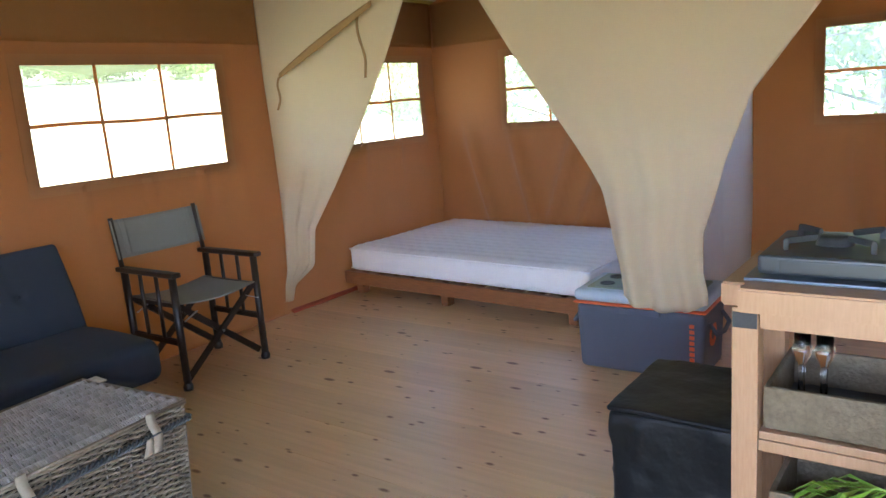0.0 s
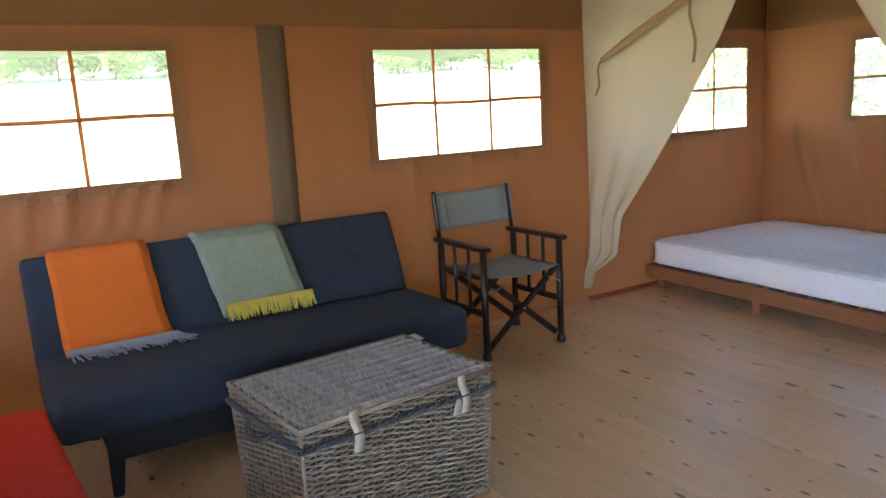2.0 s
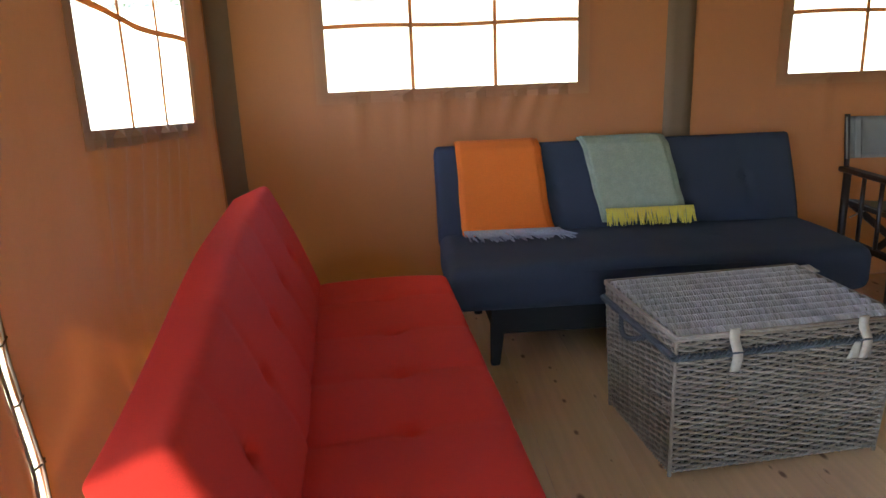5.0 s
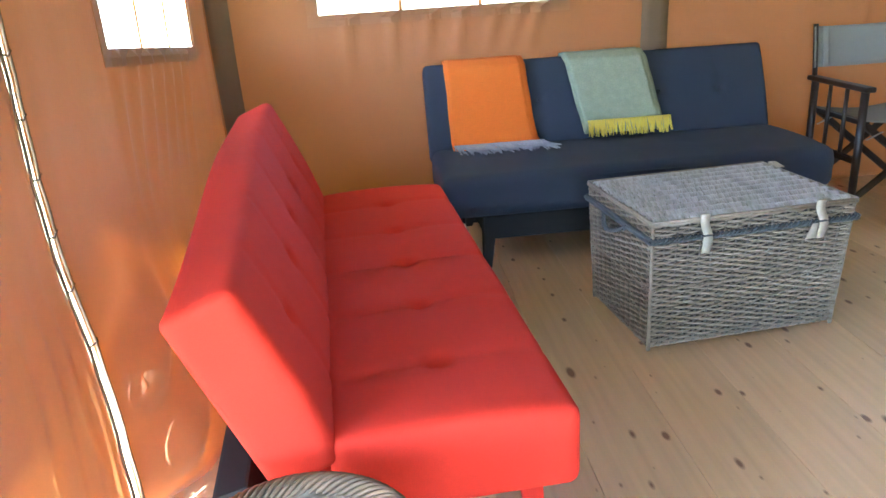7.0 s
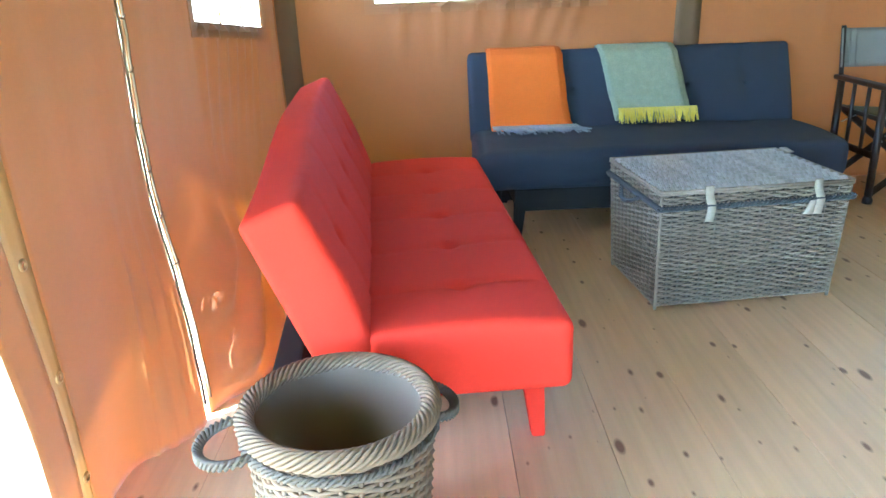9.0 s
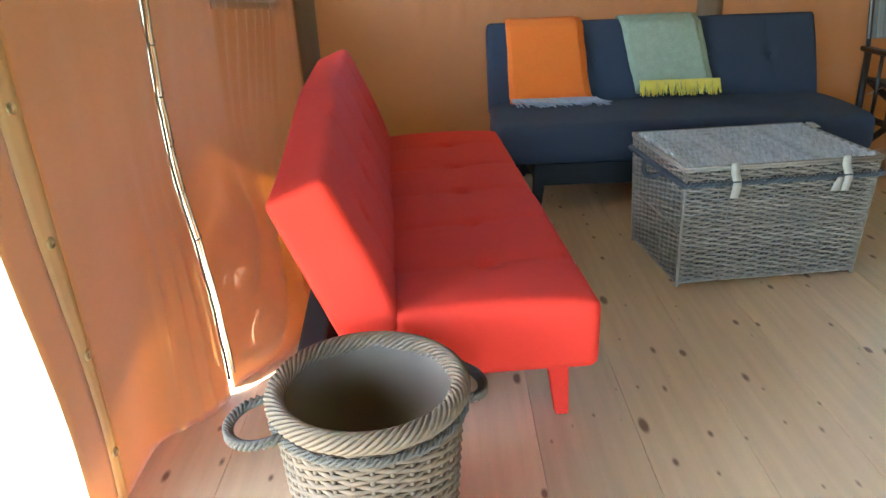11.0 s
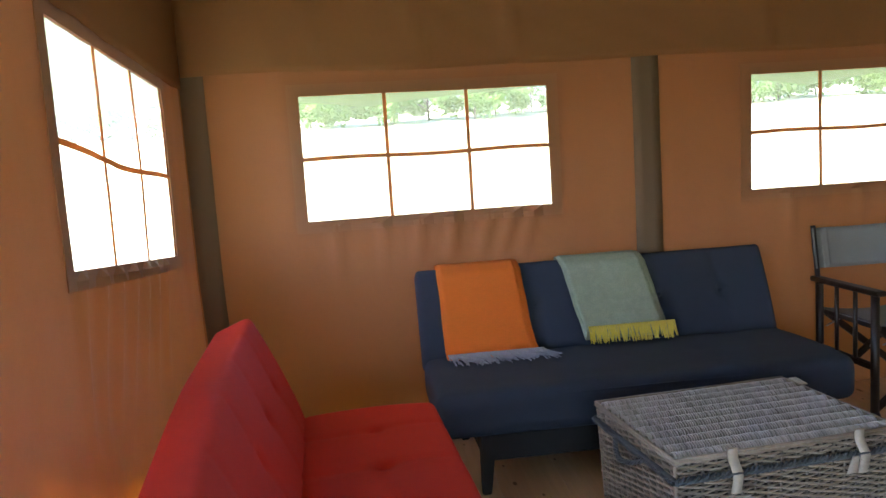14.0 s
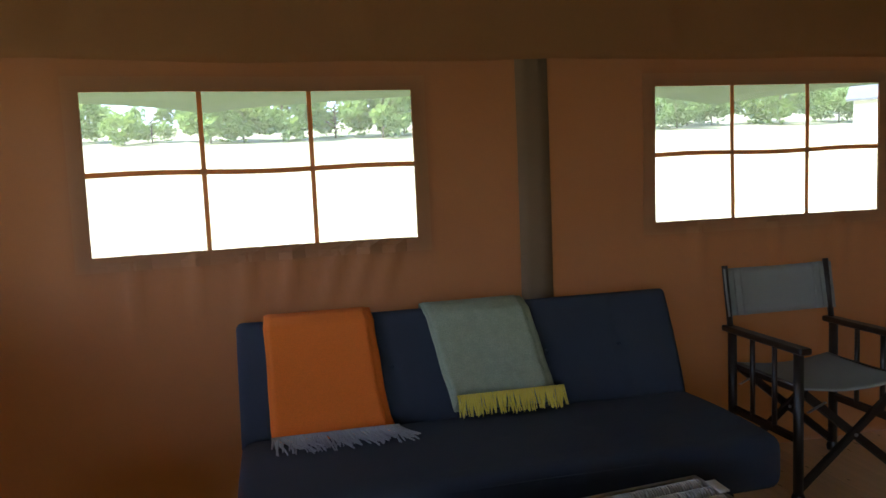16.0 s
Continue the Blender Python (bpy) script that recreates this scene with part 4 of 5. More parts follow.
# ---- director's chair ----
def directors_chair(m):
    root = thing("directors_chair", "dark wooden director's chair with grey canvas", "chair", m)
    hw, front, rear, arm = 0.255, -0.42, 0.0, 0.60
    for s in (-1, 1):
        part("leg", rod((s * hw, front, 0.0), (s * hw, front, arm - 0.01), 0.0195, 0.0195, 10), M_DARKWOOD, root, smooth=True)
        part("leg", rod((s * hw, rear, 0.0), (s * hw, rear, arm - 0.01), 0.0195, 0.0195, 10), M_DARKWOOD, root, smooth=True)
        part("foot", lathe([(0.0005, 0), (0.024, 0.0), (0.026, 0.02), (0.020, 0.035), (0.017, 0.05)], 12), M_DARKWOOD, root, smooth=True, m=pose(s * hw, front, 0))
        part("foot", lathe([(0.0005, 0), (0.024, 0.0), (0.026, 0.02), (0.020, 0.035), (0.017, 0.05)], 12), M_DARKWOOD, root, smooth=True, m=pose(s * hw, rear, 0))
        part("armrest", box(s * hw - 0.026, front - 0.045, arm - 0.012, s * hw + 0.026, rear + 0.045, arm + 0.014, 0.010, 3), M_DARKWOOD, root, smooth=False)
        part("side_rail", bar((s * hw, front, 0.25), (s * hw, rear, 0.25), 0.02, 0.034, 0.005), M_DARKWOOD, root)
        part("seat_rail", bar((s * (hw - 0.028), front - 0.01, 0.435), (s * (hw - 0.028), rear + 0.01, 0.435), 0.024, 0.03, 0.006), M_DARKWOOD, root)
        for k in (1, 2):
            y = front + (rear - front) * k / 3
            part("spindle", rod((s * hw, y, 0.25), (s * hw, y, arm - 0.01), 0.0105, 0.0105, 8), M_DARKWOOD, root, smooth=True)
        part("back_post", rod((s * hw, rear + 0.012, arm), (s * hw, rear + 0.055, 0.872), 0.013, 0.013, 10), M_DARKWOOD, root, smooth=True)
        for y in (front, rear):
            part("bracket", bar((s * (hw - 0.02), y - 0.024, 0.36), (s * (hw - 0.10), y - 0.024, 0.395), 0.012, 0.004, 0.001), M_STEEL, root, "bright metal strap")
    for y in (front + 0.018, rear - 0.018):
        part("cross_leg", bar((-hw + 0.012, y - 0.011, 0.05), (hw - 0.03, y - 0.011, 0.43), 0.034, 0.018, 0.004, up=(0, 1, 0)), M_DARKWOOD, root)
        part("cross_leg", bar((hw - 0.012, y + 0.011, 0.05), (-hw + 0.03, y + 0.011, 0.43), 0.034, 0.018, 0.004, up=(0, 1, 0)), M_DARKWOOD, root)
        part("pivot", rod((0, y - 0.026, 0.24), (0, y + 0.026, 0.24), 0.007, 0.007, 8), M_STEEL, root, "metal pivot bolt")
    seat = surface(18, 14, lambda s, t: (-hw + 0.02 + (2 * hw - 0.04) * s, front - 0.012 + (rear - front + 0.024) * t, 0.452 - 0.024 * math.sin(math.pi * s) - 0.004 * math.sin(math.pi * t)))
    part("seat", thicken(seat, 0.006), M_GREY, root, "grey canvas sling seat", smooth=True)
    back = surface(22, 8, lambda s, t: (-hw - 0.016 + (2 * hw + 0.032) * s, rear + 0.022 + 0.036 * t - 0.018 * (abs(2 * s - 1) > 0.93) + 0.02 * math.sin(math.pi * s), 0.655 + 0.205 * t - 0.006 * math.sin(math.pi * s)))
    bk = part("backrest", thicken(back, 0.006), M_GREY, root, "grey canvas back sling", smooth=True)
    for s in (-1, 1):
        hem = surface(4, 8, lambda u, t: (s * (hw - 0.055) - 0.018 + 0.036 * u, rear + 0.012 + 0.036 * t, 0.656 + 0.203 * t))
        part("hem", thicken(hem, 0.003), M_GREY, bk, smooth=True)
    return root


directors_chair(pose(3.43, -0.055, 0, 0, 0, 0))


# ---- bed ----
BED = pose(4.855, -0.955, 0, 0, 0, -3.6)
def low_bed(m):
    root = thing("bed_frame", "low oiled wood platform bed frame", "bed frame", m)
    part("front_rail", box(0.0, -1.01, 0.085, 0.035, 1.01, 0.175, 0.006), M_BEDWOOD, root)
    part("rear_rail", box(1.265, -1.01, 0.085, 1.30, 1.01, 0.175, 0.006), M_BEDWOOD, root)
    for y in (-1.01, 0.975):
        part("end_rail", box(0.037, y, 0.085, 1.263, y + 0.035, 0.175, 0.006), M_BEDWOOD, root)
    for i in range(13):
        y = -0.93 + i * 0.15
        part("slat", box(0.037, y, 0.150, 1.263, y + 0.08, 0.172), M_BEDWOOD, root)
    for x in (0.09, 1.2):
        for y in (-0.85, 0.12, 0.92):
            part("leg", box(x - 0.035, y - 0.03, 0, x + 0.035, y + 0.03, 0.085, 0.004), M_BEDWOOD, root)
    return root


low_bed(BED)


def quilt(p, n):
    d = 0.0
    if n.z > 0.3:
        d = 0.005 * math.cos((p.x + p.y) * 34) * math.cos((p.x - p.y) * 34) + 0.008 * noise.noise(p * 3)
    elif abs(n.z) <= 0.3:
        d = 0
        return Vector((n.x, n.y, 0)) * 0.004 * math.sin(p.y * 30 + p.x * 30)
    return Vector((0, 0, d))


mattress = thing("mattress", "thin white quilted mattress on the low bed", "mattress", BED)
part("cover", rounded(1.25, 1.96, 0.175, 0.04, 0.024, quilt), M_SHEET, mattress, smooth=True, m=pose(0.655, 0, 0.2645))
for z in (0.195, 0.334):
    loop = [(0.655 + sx * 0.615, sy * 0.97, z) for sx, sy in ((-1, -1), (1, -1), (1, 1), (-1, 1))]
    line = [Vector(loop[k]).lerp(Vector(loop[(k + 1) % 4]), i / 12) for k in range(4) for i in range(12)]
    part("piping", tube(line, 0.006, 6, closed=True), M_SHEET, mattress, smooth=True)


# ---- cooler ----
def cool_box(m):
    root = thing("cool_box", "slate grey cool box with orange trim, lid shut", "cool box", m)
    def taper(p, n):
        k = 0.035 * (0.16 - p.z) * 1.0
        return Vector((-p.x * k / 0.3, -p.y * k / 0.3, 0))
    part("body", rounded(0.36, 0.62, 0.33, 0.03, 0.05, taper), M_COOLER, root, smooth=True, m=pose(0.18, 0, 0.165))
    part("seal", rounded(0.375, 0.635, 0.012, 0.006, 0.1), M_SIGNAL, root, "orange seal line", smooth=True, m=pose(0.18, 0, 0.335))
    lid = part("lid", rounded(0.375, 0.635, 0.058, 0.024, 0.05), M_LID, root, "pale blue grey lid", smooth=True, m=pose(0.18, 0, 0.370))
    part("lid_panel", rounded(0.27, 0.53, 0.014, 0.006, 0.1), M_OLIVE, lid, "sage green lid panel", smooth=True, m=pose(0, 0, 0.029))
    # No hollows are cut: near-black discs paint the shade of the cup recesses.
    for x, y in ((-0.06, 0.19), (0.07, 0.19), (-0.06, -0.19), (0.07, -0.19)):
        part("cup_recess_shade", lathe([(0.0005, 0.0), (0.028, 0.0), (0.034, 0.004), (0.036, 0.0)], 20), M_IRON, lid, "flat near-black disc painted as the shade of a cup recess", smooth=True, m=pose(x, y, 0.0365))
    part("latch", box(-0.014, -0.13, 0.300, 0.004, 0.09, 0.330, 0.006), M_COOLER, root, m=pose(-0.005, 0.02, 0))
    # maker's mark as plain bars
    z = 0.10
    for i, h in enumerate((0.026, 0.014, 0.022, 0.016, 0.024, 0.014, 0.016)):
        part("mark", box(-0.004, -0.262, z, 0.001, -0.262 + 0.022, z + 0.018, 0.001), M_SIGNAL, root, m=pose(0.0035, 0, 0))
        z += 0.0265
    part("badge", lathe([(0.030, 0.0), (0.030, 0.005), (0.060, 0.005), (0.060, 0.0)], 24), M_SIGNAL, root, "round orange badge ring", m=pose(0.15, -0.302, 0.20, 90))
    for y in (-0.325, 0.325):
        s = 1 if y > 0 else -1
        part("handle", tube([(0.07, y - s * 0.015, 0.27), (0.07, y + s * 0.02, 0.22), (0.18, y + s * 0.026, 0.21), (0.29, y + s * 0.02, 0.22), (0.29, y - s * 0.015, 0.27)], 0.011, 8), M_COOLER, root, smooth=True)
    return root


cool_box(pose(4.29, -2.42, 0.0, 0, 0, 1.5))


# ---- covered crate ----
def crumple(p, n):
    w = 0.008 * noise.noise(p * 9) + 0.006 * noise.noise(p * 26) + 0.004 * abs(noise.noise(p * 50))
    if abs(n.z) < 0.5:
        u = p.y + p.x
        for u0, lean in ((-0.13, -0.12), (-0.05, -0.22), (0.03, 0.05), (0.09, 0.2)):
            w += 0.010 * math.exp(-((u - u0 - lean * (p.z - 0.2)) / 0.016) ** 2) * soft(0.2 - p.z, 0, 0.06)
        w -= 0.012 * math.exp(-((u + 0.01) / 0.03) ** 2) * soft(0.16 - p.z, 0, 0.08)
    return n * w


crate = thing("covered_crate", "square crate wrapped in crumpled black plastic sheeting", "crate", pose(3.25, -3.005, 0, 0, 0, 0))
part("sheeting", rounded(0.43, 0.37, 0.41, 0.02, 0.02, crumple), M_BAG, crate, smooth=True, m=pose(0, 0, 0.209))
part("top_sheet", rounded(0.44, 0.38, 0.016, 0.007, 0.025, lambda p, n: Vector((0, 0, 0.006 * noise.noise(p * 11)))), M_BAG, crate, smooth=True, m=pose(0, 0, 0.419))


# ---- kitchen stand ----
KX0, KX1, KY0, KY1 = 2.80, 3.26, -4.25, -3.195
def kitchen_stand():
    root = thing("kitchen_stand", "beech wood kitchen stand with open shelves", "kitchen stand")
    top = box(KX0, KY0, 0.825, KX1, KY1, 0.882)
    vert_edges = [e for e in top.edges if abs(e.verts[0].co.z - e.verts[1].co.z) > 0.03]
    bmesh.ops.bevel(top, geom=vert_edges, offset=0.05, segments=6, affect="EDGES")
    bmesh.ops.bevel(top, geom=[e for e in top.edges if e.calc_face_angle(0) > 1.0], offset=0.005, segments=2, affect="EDGES")
    part("worktop", top, M_BEECH, root, "pale beech worktop with rounded corners")
    for x in (KX0 + 0.05, KX1 - 0.11):
        for y in (KY1 - 0.085, KY0 + 0.025):
            part("leg", box(x, y, 0, x + 0.06, y + 0.06, 0.823, 0.004), M_BEECH, root)
    x0, x1 = KX0 + 0.055, KX1 - 0.055
    part("apron", box(x0, KY0 + 0.087, 0.775, x0 + 0.022, KY1 - 0.087, 0.823, 0.002), M_BEECH, root)
    part("apron", box(x1 - 0.022, KY0 + 0.087, 0.775, x1, KY1 - 0.087, 0.823, 0.002), M_BEECH, root)
    part("bracket", box(KX0 + 0.046, KY1 - 0.083, 0.775, KX0 + 0.0495, KY1 - 0.028, 0.812), M_IRON, root, "dark metal corner bracket")
    for z in (0.50, 0.16):
        part("shelf", box(x0, KY0 + 0.087, z, x1, KY1 - 0.087, z + 0.02, 0.003), M_BEECH, root)
        part("shelf_rail", box(x0 - 0.004, KY0 + 0.087, z - 0.03, x0 + 0.016, KY1 - 0.087, z - 0.001, 0.003), M_BEECH, root)
        part("shelf_rail", box(x1 - 0.016, KY0 + 0.087, z - 0.03, x1 + 0.004, KY1 - 0.087, z - 0.001, 0.003), M_BEECH, root)
    return root


kitchen_stand()


def woven_tray(label, x0, y0, z, x1, y1, h):
    root = thing("woven_tray", label, "tray")
    t = 0.014
    part("side", box(x0, y0, z, x0 + t, y1, z + h, 0.004), M_SEAGRASS, root)
    part("side", box(x1 - t, y0, z, x1, y1, z + h, 0.004), M_SEAGRASS, root)
    part("side", box(x0 + t, y0, z, x1 - t, y0 + t, z + h, 0.004), M_SEAGRASS, root)
    part("side", box(x0 + t, y1 - t, z, x1 - t, y1, z + h, 0.004), M_SEAGRASS, root)
    # The bottom takes a near-black colour in place of the tray's inner shade.
    part("bottom", box(x0 + t, y0 + t, z, x1 - t, y1 - t, z + 0.01), M_IRON, root, "tray bottom, coloured near-black for the shade inside")
    return root


woven_tray("shallow woven seagrass tray on the stand's shelf", 2.872, -3.86, 0.522, 3.18, -3.288, 0.105)
woven_tray("dark woven seagrass box on the low shelf", 2.885, -3.80, 0.182, 3.18, -3.30, 0.17)
for y in (-3.345, -3.395):
    glass = thing("glass_tumbler", "slim clear glass standing in the woven tray", "glass", pose(3.02, y, 0.5325), group="glasses in the tray")
    part("bowl", lathe([(0.0005, 0.002), (0.024, 0.002), (0.024, 0.008), (0.009, 0.016), (0.008, 0.07), (0.009, 0.11), (0.021, 0.135), (0.023, 0.155), (0.019, 0.165), (0.0195, 0.19), (0.017, 0.19), (0.016, 0.165), (0.0005, 0.150)], 24), M_GLASS, glass, smooth=True)


def gas_hob():
    x0, x1, y0, y1, z = 2.895, 3.215, -3.92, -3.245, 0.882
    root = thing("gas_hob", "dark two burner gas hob on the worktop", "hob")
    part("tray", box(x0 - 0.02, y0, z, x1 + 0.01, y1 + 0.005, z + 0.008, 0.003), M_TRAY, root, "blue grey steel edge")
    part("body", box(x0, y0 + 0.01, z + 0.0125, x1, y1 - 0.02, z + 0.060, 0.012, 3), M_ENAMEL, root)
    part("front_plate", box(x0 - 0.004, y0 + 0.06, z + 0.020, x0 + 0.001, y1 - 0.07, z + 0.050, 0.002), M_ENAMEL, root)
    for y in (y1 - 0.16, y1 - 0.44):
        part("burner", lathe([(0.0005, 0.024), (0.03, 0.024), (0.036, 0.016), (0.045, 0.0)], 24), M_IRON, root, smooth=True, m=pose((x0 + x1) / 2, y, z + 0.056))
        for k in range(4):
            a = radians(45 + 90 * k)
            c, s = math.cos(a), math.sin(a)
            prong = bmesh.new()
            bar(((x0 + x1) / 2 + 0.05 * c, y + 0.05 * s, z + 0.082), ((x0 + x1) / 2 + 0.13 * c, y + 0.13 * s, z + 0.082), 0.012, 0.014, 0.002, bm=prong)
            bar(((x0 + x1) / 2 + 0.128 * c, y + 0.128 * s, z + 0.056), ((x0 + x1) / 2 + 0.128 * c, y + 0.128 * s, z + 0.087), 0.012, 0.012, 0.002, up=(1, 0, 0), bm=prong)
            part("grate_prong", prong, M_IRON, root)
    return root


gas_hob()


def palm_plant(m):
    root = thing("potted_palm", "potted palm with bright green feathery fronds", "plant", m)
    part("pot", lathe([(0.0005, 0.0), (0.10, 0.0), (0.105, 0.01), (0.13, 0.22), (0.142, 0.22), (0.142, 0.25), (0.122, 0.25), (0.118, 0.22), (0.0005, 0.21)], 28), M_POT, root, smooth=True)
    rnd = random.Random(11)
    for az, reach, rise in ((140, 0.34, 0.40), (112, 0.40, 0.42), (170, 0.32, 0.36), (205, 0.28, 0.34), (260, 0.26, 0.28), (330, 0.27, 0.30), (30, 0.3, 0.3)):
        a = radians(az)
        out, side = Vector((math.cos(a), math.sin(a), 0)), Vector((-math.sin(a), math.cos(a), 0))
        def rib(t):
            return out * reach * t + Vector((0, 0, 0.2 + rise * math.sin(min(t * 1.5, 1.9)) - 0.10 * t ** 3))
        frond = tube([rib(i / 10) for i in range(11)], [0.005 - 0.0003 * i for i in range(11)], 6)
        for i in range(30):
            t = 0.22 + 0.78 * i / 29
            length = 0.17 * math.sin(math.pi * (0.22 + 0.62 * t)) * rnd.uniform(0.85, 1.1)
            for sd in (-1, 1):
                root_at = rib(min(t, 0.99))
                tip = side * sd * length * 0.62 + out * length * 0.72 + Vector((0, 0, -length * rnd.uniform(0.25, 0.5)))
                mid = root_at + tip * 0.5 + Vector((0, 0, 0.018))
                w = out.cross(tip).cross(tip).normalized() * 0.0075
                fold = Vector((0, 0, 0.004))
                end = root_at + tip
                v = [frond.verts.new(p) for p in (root_at, mid - w, mid + fold, mid + w, end)]
                for f in ((0, 1, 2), (0, 2, 3), (1, 4, 2), (2, 4, 3)):
                    frond.faces.new([v[q] for q in f])
        part("frond", frond, M_PALM, root, smooth=False)
    return root


palm_plant(pose(2.60, -3.86, 0.0, 0, 0, 0) @ Matrix.Diagonal((1, 1, 1.17, 1)))

# ---- sleeping cabin cloths ----
X_PART = 4.35
def along(table, z):
    """Reads a table of (height, value), heights falling."""
    if z >= table[0][0]:
        return table[0][1]
    for (z1, a), (z0, b) in zip(table, table[1:]):
        if z >= z0:
            return b + (a - b) * (z - z0) / (z1 - z0)
    return table[-1][1]


def hanging(name, label, z0, z1, left, right, ripples, depth, material, shift=lambda s, z: 0.0, hem=lambda s: 0.0):
    """A cloth hung in the partition's plane between two edges given by height."""
    def spot(s, t):
        z = z1 + (z0 - z1) * t
        a, b = along(left, z), along(right, z)
        y = a + (b - a) * s
        tight = 1.0 / (0.35 + abs(b - a))
        fold = depth * tight * (0.6 * math.sin(s * ripples * 2 * math.pi + 2.2 * noise.noise((s * 2, z * 0.9, 1.0)) + 1.3 * math.sin(z * 2)) + 1.3 * noise.noise((s * ripples * 1.3, z * 0.7, len(name))))
        top = EAVE + SLOPE * (Y_BACK - y) if y > RIDGE_Y else EAVE + SLOPE * (y - Y_FRONT)
        return (X_PART + shift(s, z) + fold * soft(z1 - z, 0, 1.2), y, min(z, top - 0.01) + hem(s) * soft(t, 0.85, 1.0))
    bm = surface(64, 90, spot)
    thicken(bm, 0.002)
    root = thing(name, label, "curtain")
    part("cloth", bm, material, root, smooth=True)
    return root


left_edge = [(3.2, 0.045), (2.1, 0.03), (0.9, 0.02), (0.5, 0.03), (0.02, 0.05)]
slit_left = [(3.2, -1.40), (2.25, -1.38), (1.877, -1.14), (1.60, -0.985), (1.143, -0.69), (0.875, -0.49), (0.604, -0.275), (0.361, -0.235), (0.211, -0.03), (0.10, 0.02)]
flap = hanging("tied_curtain", "cream cotton cabin curtain tied back to the wall", 0.10, 2.85, left_edge, slit_left, 3.0, 0.016, M_CREAM)
band = surface(24, 3, lambda s, t: (X_PART - 0.035 - 0.01 * math.sin(math.pi * s), -0.16 - 0.79 * s, 1.565 + 0.325 * s + 0.03 * (t - 0.5) * (1 + 0.8 * math.sin(math.pi * s))))
part("tie_band", thicken(band, 0.004), M_TAPE, flap, "tan tie band", smooth=True)
for y0, z0, y1, z1 in ((-0.845, 1.83, -0.875, 1.50), (-0.165, 1.56, -0.13, 1.36)):
    tail = surface(3, 14, lambda s, t: (X_PART - 0.042, y0 + (y1 - y0) * t + 0.012 * math.sin(t * 7) + 0.018 * (s - 0.5), z0 + (z1 - z0) * t))
    part("tie_tail", thicken(tail, 0.003), M_TAPE, flap, "tan tie band end", smooth=True)

mid_left = [(3.2, -1.40), (2.25, -1.385), (1.81, -1.63), (1.55, -1.79), (1.31, -1.95), (1.102, -2.09), (0.873, -2.23), (0.70, -2.29), (0.484, -2.355), (0.33, -2.375)]
mid_right = [(3.2, -3.75), (2.35, -3.72), (1.604, -3.15), (1.284, -2.905), (1.0, -2.80), (0.7, -2.73), (0.5, -2.745), (0.40, -2.765), (0.33, -2.76)]
hanging("gathered_curtain", "cream cotton cabin curtain gathered to a point over the cool box", 0.345, 3.2, mid_left, mid_right, 3.4, 0.029, M_CREAM,
        shift=lambda s, z: -0.125 * soft(1.0 - z, 0.0, 0.55), hem=lambda s: 0.05 * (2 * s - 1) ** 2)

right_left = [(3.2, -3.76), (2.35, -3.73), (1.5, -4.25), (0.9, -4.75), (0.05, -4.95)]
right_right = [(3.2, -5.13), (0.0, -5.13)]
hanging("side_curtain", "cream cotton cabin curtain drawn to the front wall", 0.05, 2.7, right_left, right_right, 3.0, 0.02, M_CREAM)


def divider_point(s, t):
    x = X_PART + 0.16 + (X_FAR - X_PART - 0.20) * s
    z = 0.02 + 3.2 * t
    return (x, -2.46 + 0.022 * math.sin(x * 9) + 0.02 * noise.noise((x * 3, z, 4)), z)


cabin_wall = thing("cabin_divider", "white cotton sheet hung between the two sleeping cabins", "divider")
part("cloth", thicken(surface(50, 40, divider_point), 0.002), M_WHITE_CLOTH, cabin_wall, smooth=True)
part("hem", thicken(surface(50, 2, lambda s, t: Vector(divider_point(s, 0.01 * t)) + Vector((0, -0.003, 0))), 0.002), M_WHITE_CLOTH, cabin_wall, smooth=True)
part("hem", thicken(surface(2, 40, lambda s, t: Vector(divider_point(0.02 * s, t)) + Vector((0, -0.003, 0))), 0.002), M_WHITE_CLOTH, cabin_wall, smooth=True)

# groundsheet edge along the foot of the back wall
foot = surface(60, 2, lambda s, t: (4.38 + 1.80 * s, Y_BACK - 0.012 - 0.03 * t + 0.006 * noise.noise((s * 9, 0, 0)), 0.004 + 0.022 * (1 - t)))
tagged(part("trim_8", thicken(foot, 0.003), M_EDGE, smooth=True), "red brown groundsheet edge at the wall foot", "trim", kind="structure")

# lacing and eyelets of the door flap
lacing = bmesh.new()
for i in range(11):
    z = 0.42 + i * 0.14
    p, q = left_point(-2.105, z), left_point(-2.055, z)
    tube([(p[0] + 0.006, p[1], z), (p[0] + 0.01, -2.082, z - 0.006), (q[0] + 0.006, q[1], z + 0.004)], 0.003, 6, lacing)
for side in (-2.103, -2.065):
    edge_line = [left_point(side, 0.05 + 1.8 * i / 30) for i in range(31)]
    tube([(p[0] + 0.006, p[1] + 0.003 * math.sin(2.3 * k), p[2]) for k, p in enumerate(edge_line)], 0.004, 6, lacing)
tagged(part("trim_3", lacing, M_STRIP, smooth=True), "olive cord lacing along the door slit", "trim", kind="structure")
for z in (0.14, 0.41, 0.68, 0.95, 1.22, 1.49):
    p = left_point(-2.80, z)
    eyelet = thing("eyelet", "small brass eyelet in the door flap", "eyelet", pose(p[0] + 0.003, p[1], z, 0, 90, 0), group="eyelets of the door flap")
    part("ring", lathe([(0.006, 0.0), (0.007, 0.004), (0.012, 0.004), (0.014, 0.0)], 16), M_BRASS, eyelet, smooth=True)
strap_bm = surface(3, 40, lambda s, t: Vector(left_point(-2.84 + 0.075 * s, 1.95 * t)) + Vector((0.001, 0, 0)))
tagged(part("trim_4", thicken(strap_bm, 0.001), M_WEBBING, smooth=True), "sewn hem strip with eyelets", "trim", kind="structure")

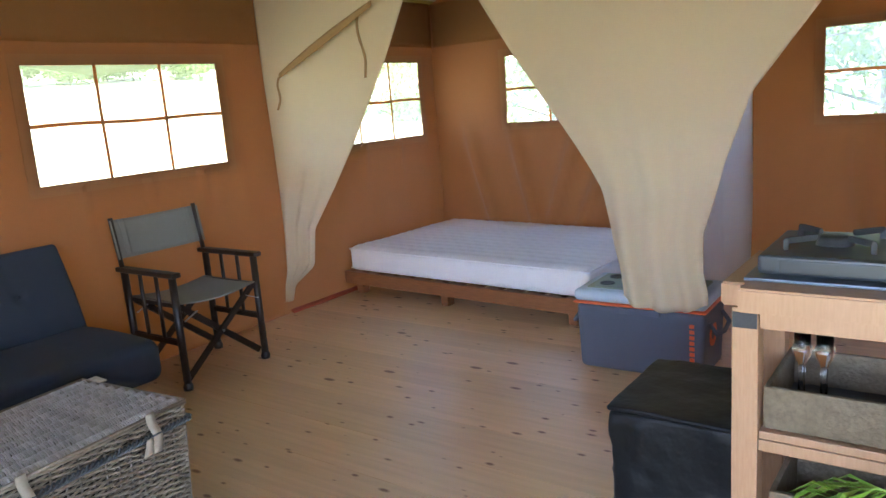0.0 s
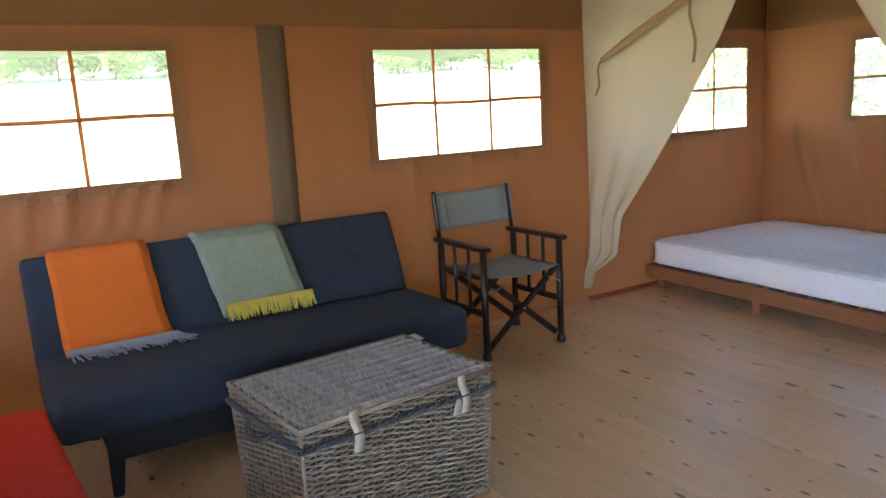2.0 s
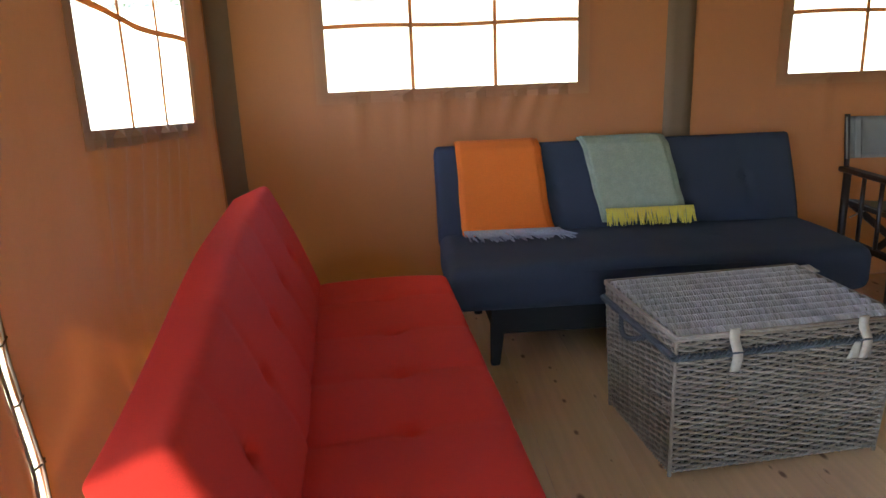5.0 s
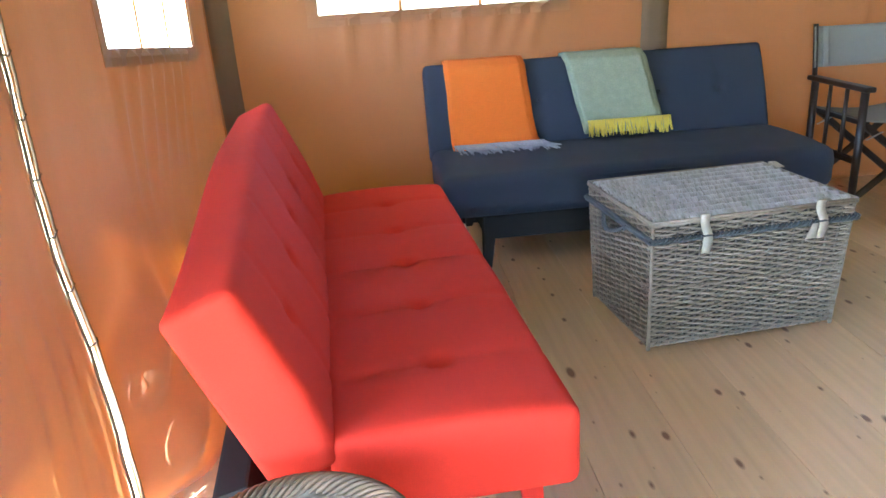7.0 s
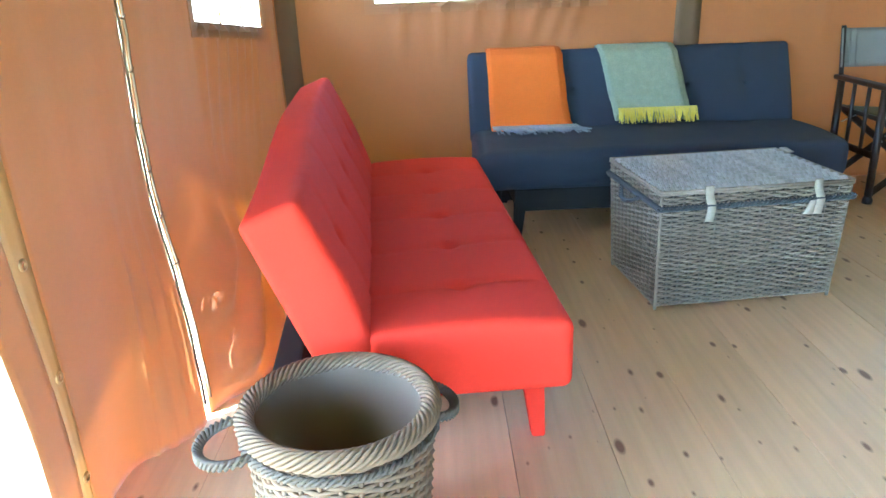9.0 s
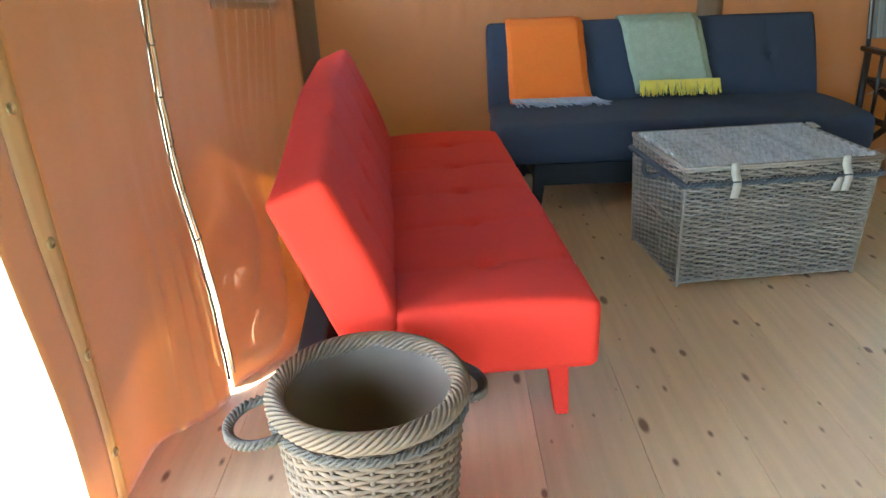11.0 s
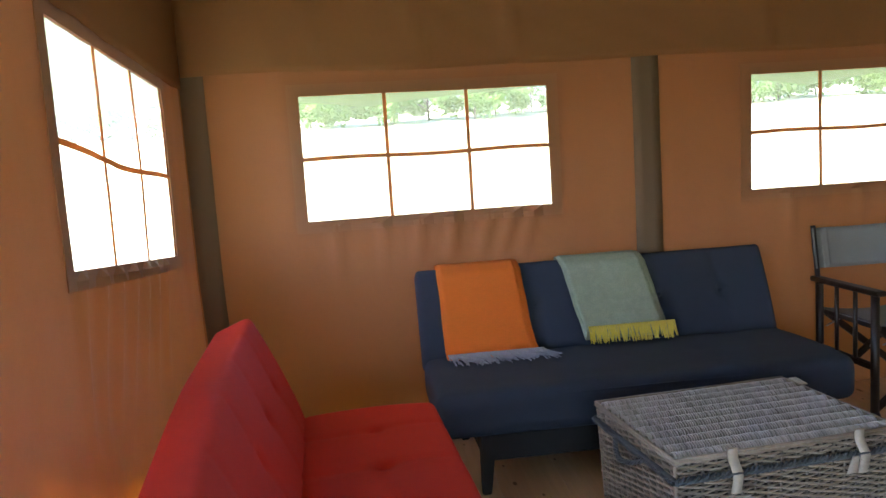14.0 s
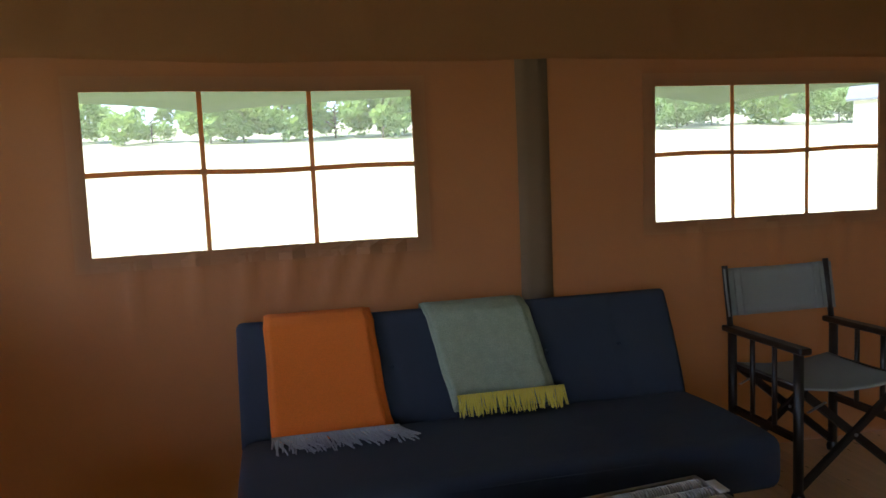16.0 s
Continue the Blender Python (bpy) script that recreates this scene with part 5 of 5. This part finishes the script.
# ---- outside ----
def tree_of(name, label, height, spread, leaves, leaf, seed, m):
    """A trunk with limbs, and a crown of separate leaf clumps."""
    rnd = random.Random(seed)
    root = thing(name, label, "tree", m, group="trees round the meadow")
    wood = tube([(0, 0, -0.3), (0.05, 0.02, height * 0.3), (-0.03, 0.06, height * 0.7)], [0.05 * height * 0.35, 0.035 * height * 0.35, 0.012 * height * 0.35], 8)
    clumps = []
    for i in range(16):
        a, z = rnd.uniform(0, 6.283), height * rnd.uniform(0.15, 0.95)
        r = spread * math.sqrt(max(0.05, 1 - ((z / height - 0.5) / 0.58) ** 2)) * rnd.uniform(0.45, 1.0)
        tip = Vector((r * math.cos(a), r * math.sin(a), z))
        tube([(0, 0, z * 0.6), tip * 0.55 + Vector((0, 0, z * 0.4)), tip], [0.03, 0.02, 0.008], 5, wood)
        clumps.append((tip, spread * rnd.uniform(0.28, 0.5)))
    part("trunk", wood, M_BARK, root, smooth=True)
    verts, faces = [], []
    for i in range(leaves):
        c, r = clumps[i % len(clumps)]
        d = Vector((rnd.gauss(0, 1), rnd.gauss(0, 1), rnd.gauss(0, 0.8)))
        p = c + d.normalized() * r * rnd.random() ** 0.5
        u = Vector((rnd.gauss(0, 1), rnd.gauss(0, 1), rnd.gauss(0, 1))).normalized()
        v = u.orthogonal().normalized()
        s = leaf * rnd.uniform(0.6, 1.3)
        k = len(verts)
        verts += [p - u * s, p + v * s * 0.5, p + u * s, p - v * s * 0.5]
        faces.append((k, k + 1, k + 2, k + 3))
    me = bpy.data.meshes.new("crown")
    me.from_pydata(verts, [], faces)
    me.materials.append(M_LEAF)
    crown = new("crown", me)
    crown.parent = root
    return root


bush = tree_of("hedge_tree", "green hedge tree at the edge of the meadow", 3.6, 2.0, 2600, 0.20, 4, pose(-30, 44, lie(-30, 44)))
rnd_out = random.Random(9)
for i in range(30):
    x, y = -30 + i * 2.5 + rnd_out.uniform(-0.8, 0.8), 43 + rnd_out.uniform(-2, 3)
    s = rnd_out.uniform(0.8, 1.25)
    if i in (9, 10, 17, 22):
        s *= 0.55
    copy_thing(bush, pose(x, y, lie(x, y), 0, 0, rnd_out.uniform(0, 360)) @ Matrix.Diagonal((s, s, s, 1)))
near = tree_of("leafy_tree", "dense green leafy tree close behind the tent", 5.5, 2.2, 9000, 0.075, 7, pose(13.0, -0.6, -0.2))
for x, y, s in ((12.6, -4.2, 0.95), (13.4, -7.4, 1.1), (15.2, 1.0, 1.15), (15.6, -2.4, 1.4), (15.8, -5.5, 1.3), (15.5, 3.2, 1.3), (24.0, 15.0, 1.3)):
    copy_thing(near, pose(x, y, -0.2, 0, 0, x * 77 % 360) @ Matrix.Diagonal((s, s, s, 1)))


def wooden_cabin(m):
    """A pale board cabin with a low gable roof, out beyond the tent."""
    root = thing("wooden_cabin", "pale wooden cabin with a low grey roof", "cabin", m)
    L, D, H = 8.0, 4.0, 2.3
    part("wall", box(-L / 2, -D / 2, -0.3, L / 2, D / 2, H), M_CABIN, root)
    for i in range(14):
        z = 0.02 + i * 0.16
        part("board", box(-L / 2 - 0.02, -D / 2 - 0.028, z, L / 2 + 0.02, -D / 2 - 0.002, z + 0.15, 0.006, 1), M_CABIN, root)
    gable_bm = bmesh.new()
    pts = [(-D / 2 - 0.4, H - 0.08), (0, H + 1.0), (D / 2 + 0.4, H - 0.08), (D / 2 + 0.4, H + 0.02), (0, H + 1.12), (-D / 2 - 0.4, H + 0.02)]
    ends = [[gable_bm.verts.new((x, y, z)) for y, z in pts] for x in (-L / 2 - 0.3, L / 2 + 0.3)]
    gable_bm.faces.new(ends[0])
    gable_bm.faces.new(ends[1][::-1])
    for k in range(6):
        gable_bm.faces.new((ends[0][k], ends[1][k], ends[1][(k + 1) % 6], ends[0][(k + 1) % 6]))
    bmesh.ops.recalc_face_normals(gable_bm, faces=gable_bm.faces)
    part("roof", gable_bm, M_SLATE, root, "grey felt roof")
    for x in (-2.4, 1.6):
        win = part("window", box(x - 0.5, -D / 2 - 0.05, 1.0, x + 0.5, -D / 2 - 0.03, 1.8, 0.004), M_SLATE, root, "dark window")
        part("frame", box(x - 0.56, -D / 2 - 0.045, 0.94, x + 0.56, -D / 2 - 0.0285, 1.0), M_PLASTER, win)
    return root


M_CABIN = mat("pale_boards", (0.75, 0.70, 0.58), 0.8, grain=0.3, grain_scale=12, stain=0.25, stretch=(0.2, 1, 4))
M_SLATE = mat("grey_felt", (0.10, 0.11, 0.12), 0.9, grain=0.4, grain_scale=30)
wooden_cabin(pose(32.0, 25.5, lie(32.0, 24), 0, 0, -47))

# ---- floor boards ----
width, y0, y1 = 0.265, Y_FRONT - 0.04, Y_BACK + 0.055
board = box(-width / 2 + 0.0005, y0, -0.021, width / 2 - 0.0005, y1, 0.0)
bmesh.ops.bevel(board, geom=[e for e in board.edges if abs(e.verts[0].co.y - e.verts[1].co.y) > 1 and e.verts[0].co.z > -0.01], offset=0.0009, segments=1, affect="EDGES")
board_mesh = mesh_of("plank", board, M_PINE)
for i in range(35):
    x = X_LEFT - 0.05 + width * (i + 0.5)
    if x + width / 2 > X_FAR + 0.06:
        break
    ob = new("plank", board_mesh)
    ob.parent = deck
    ob.location = (x, 0, 0)
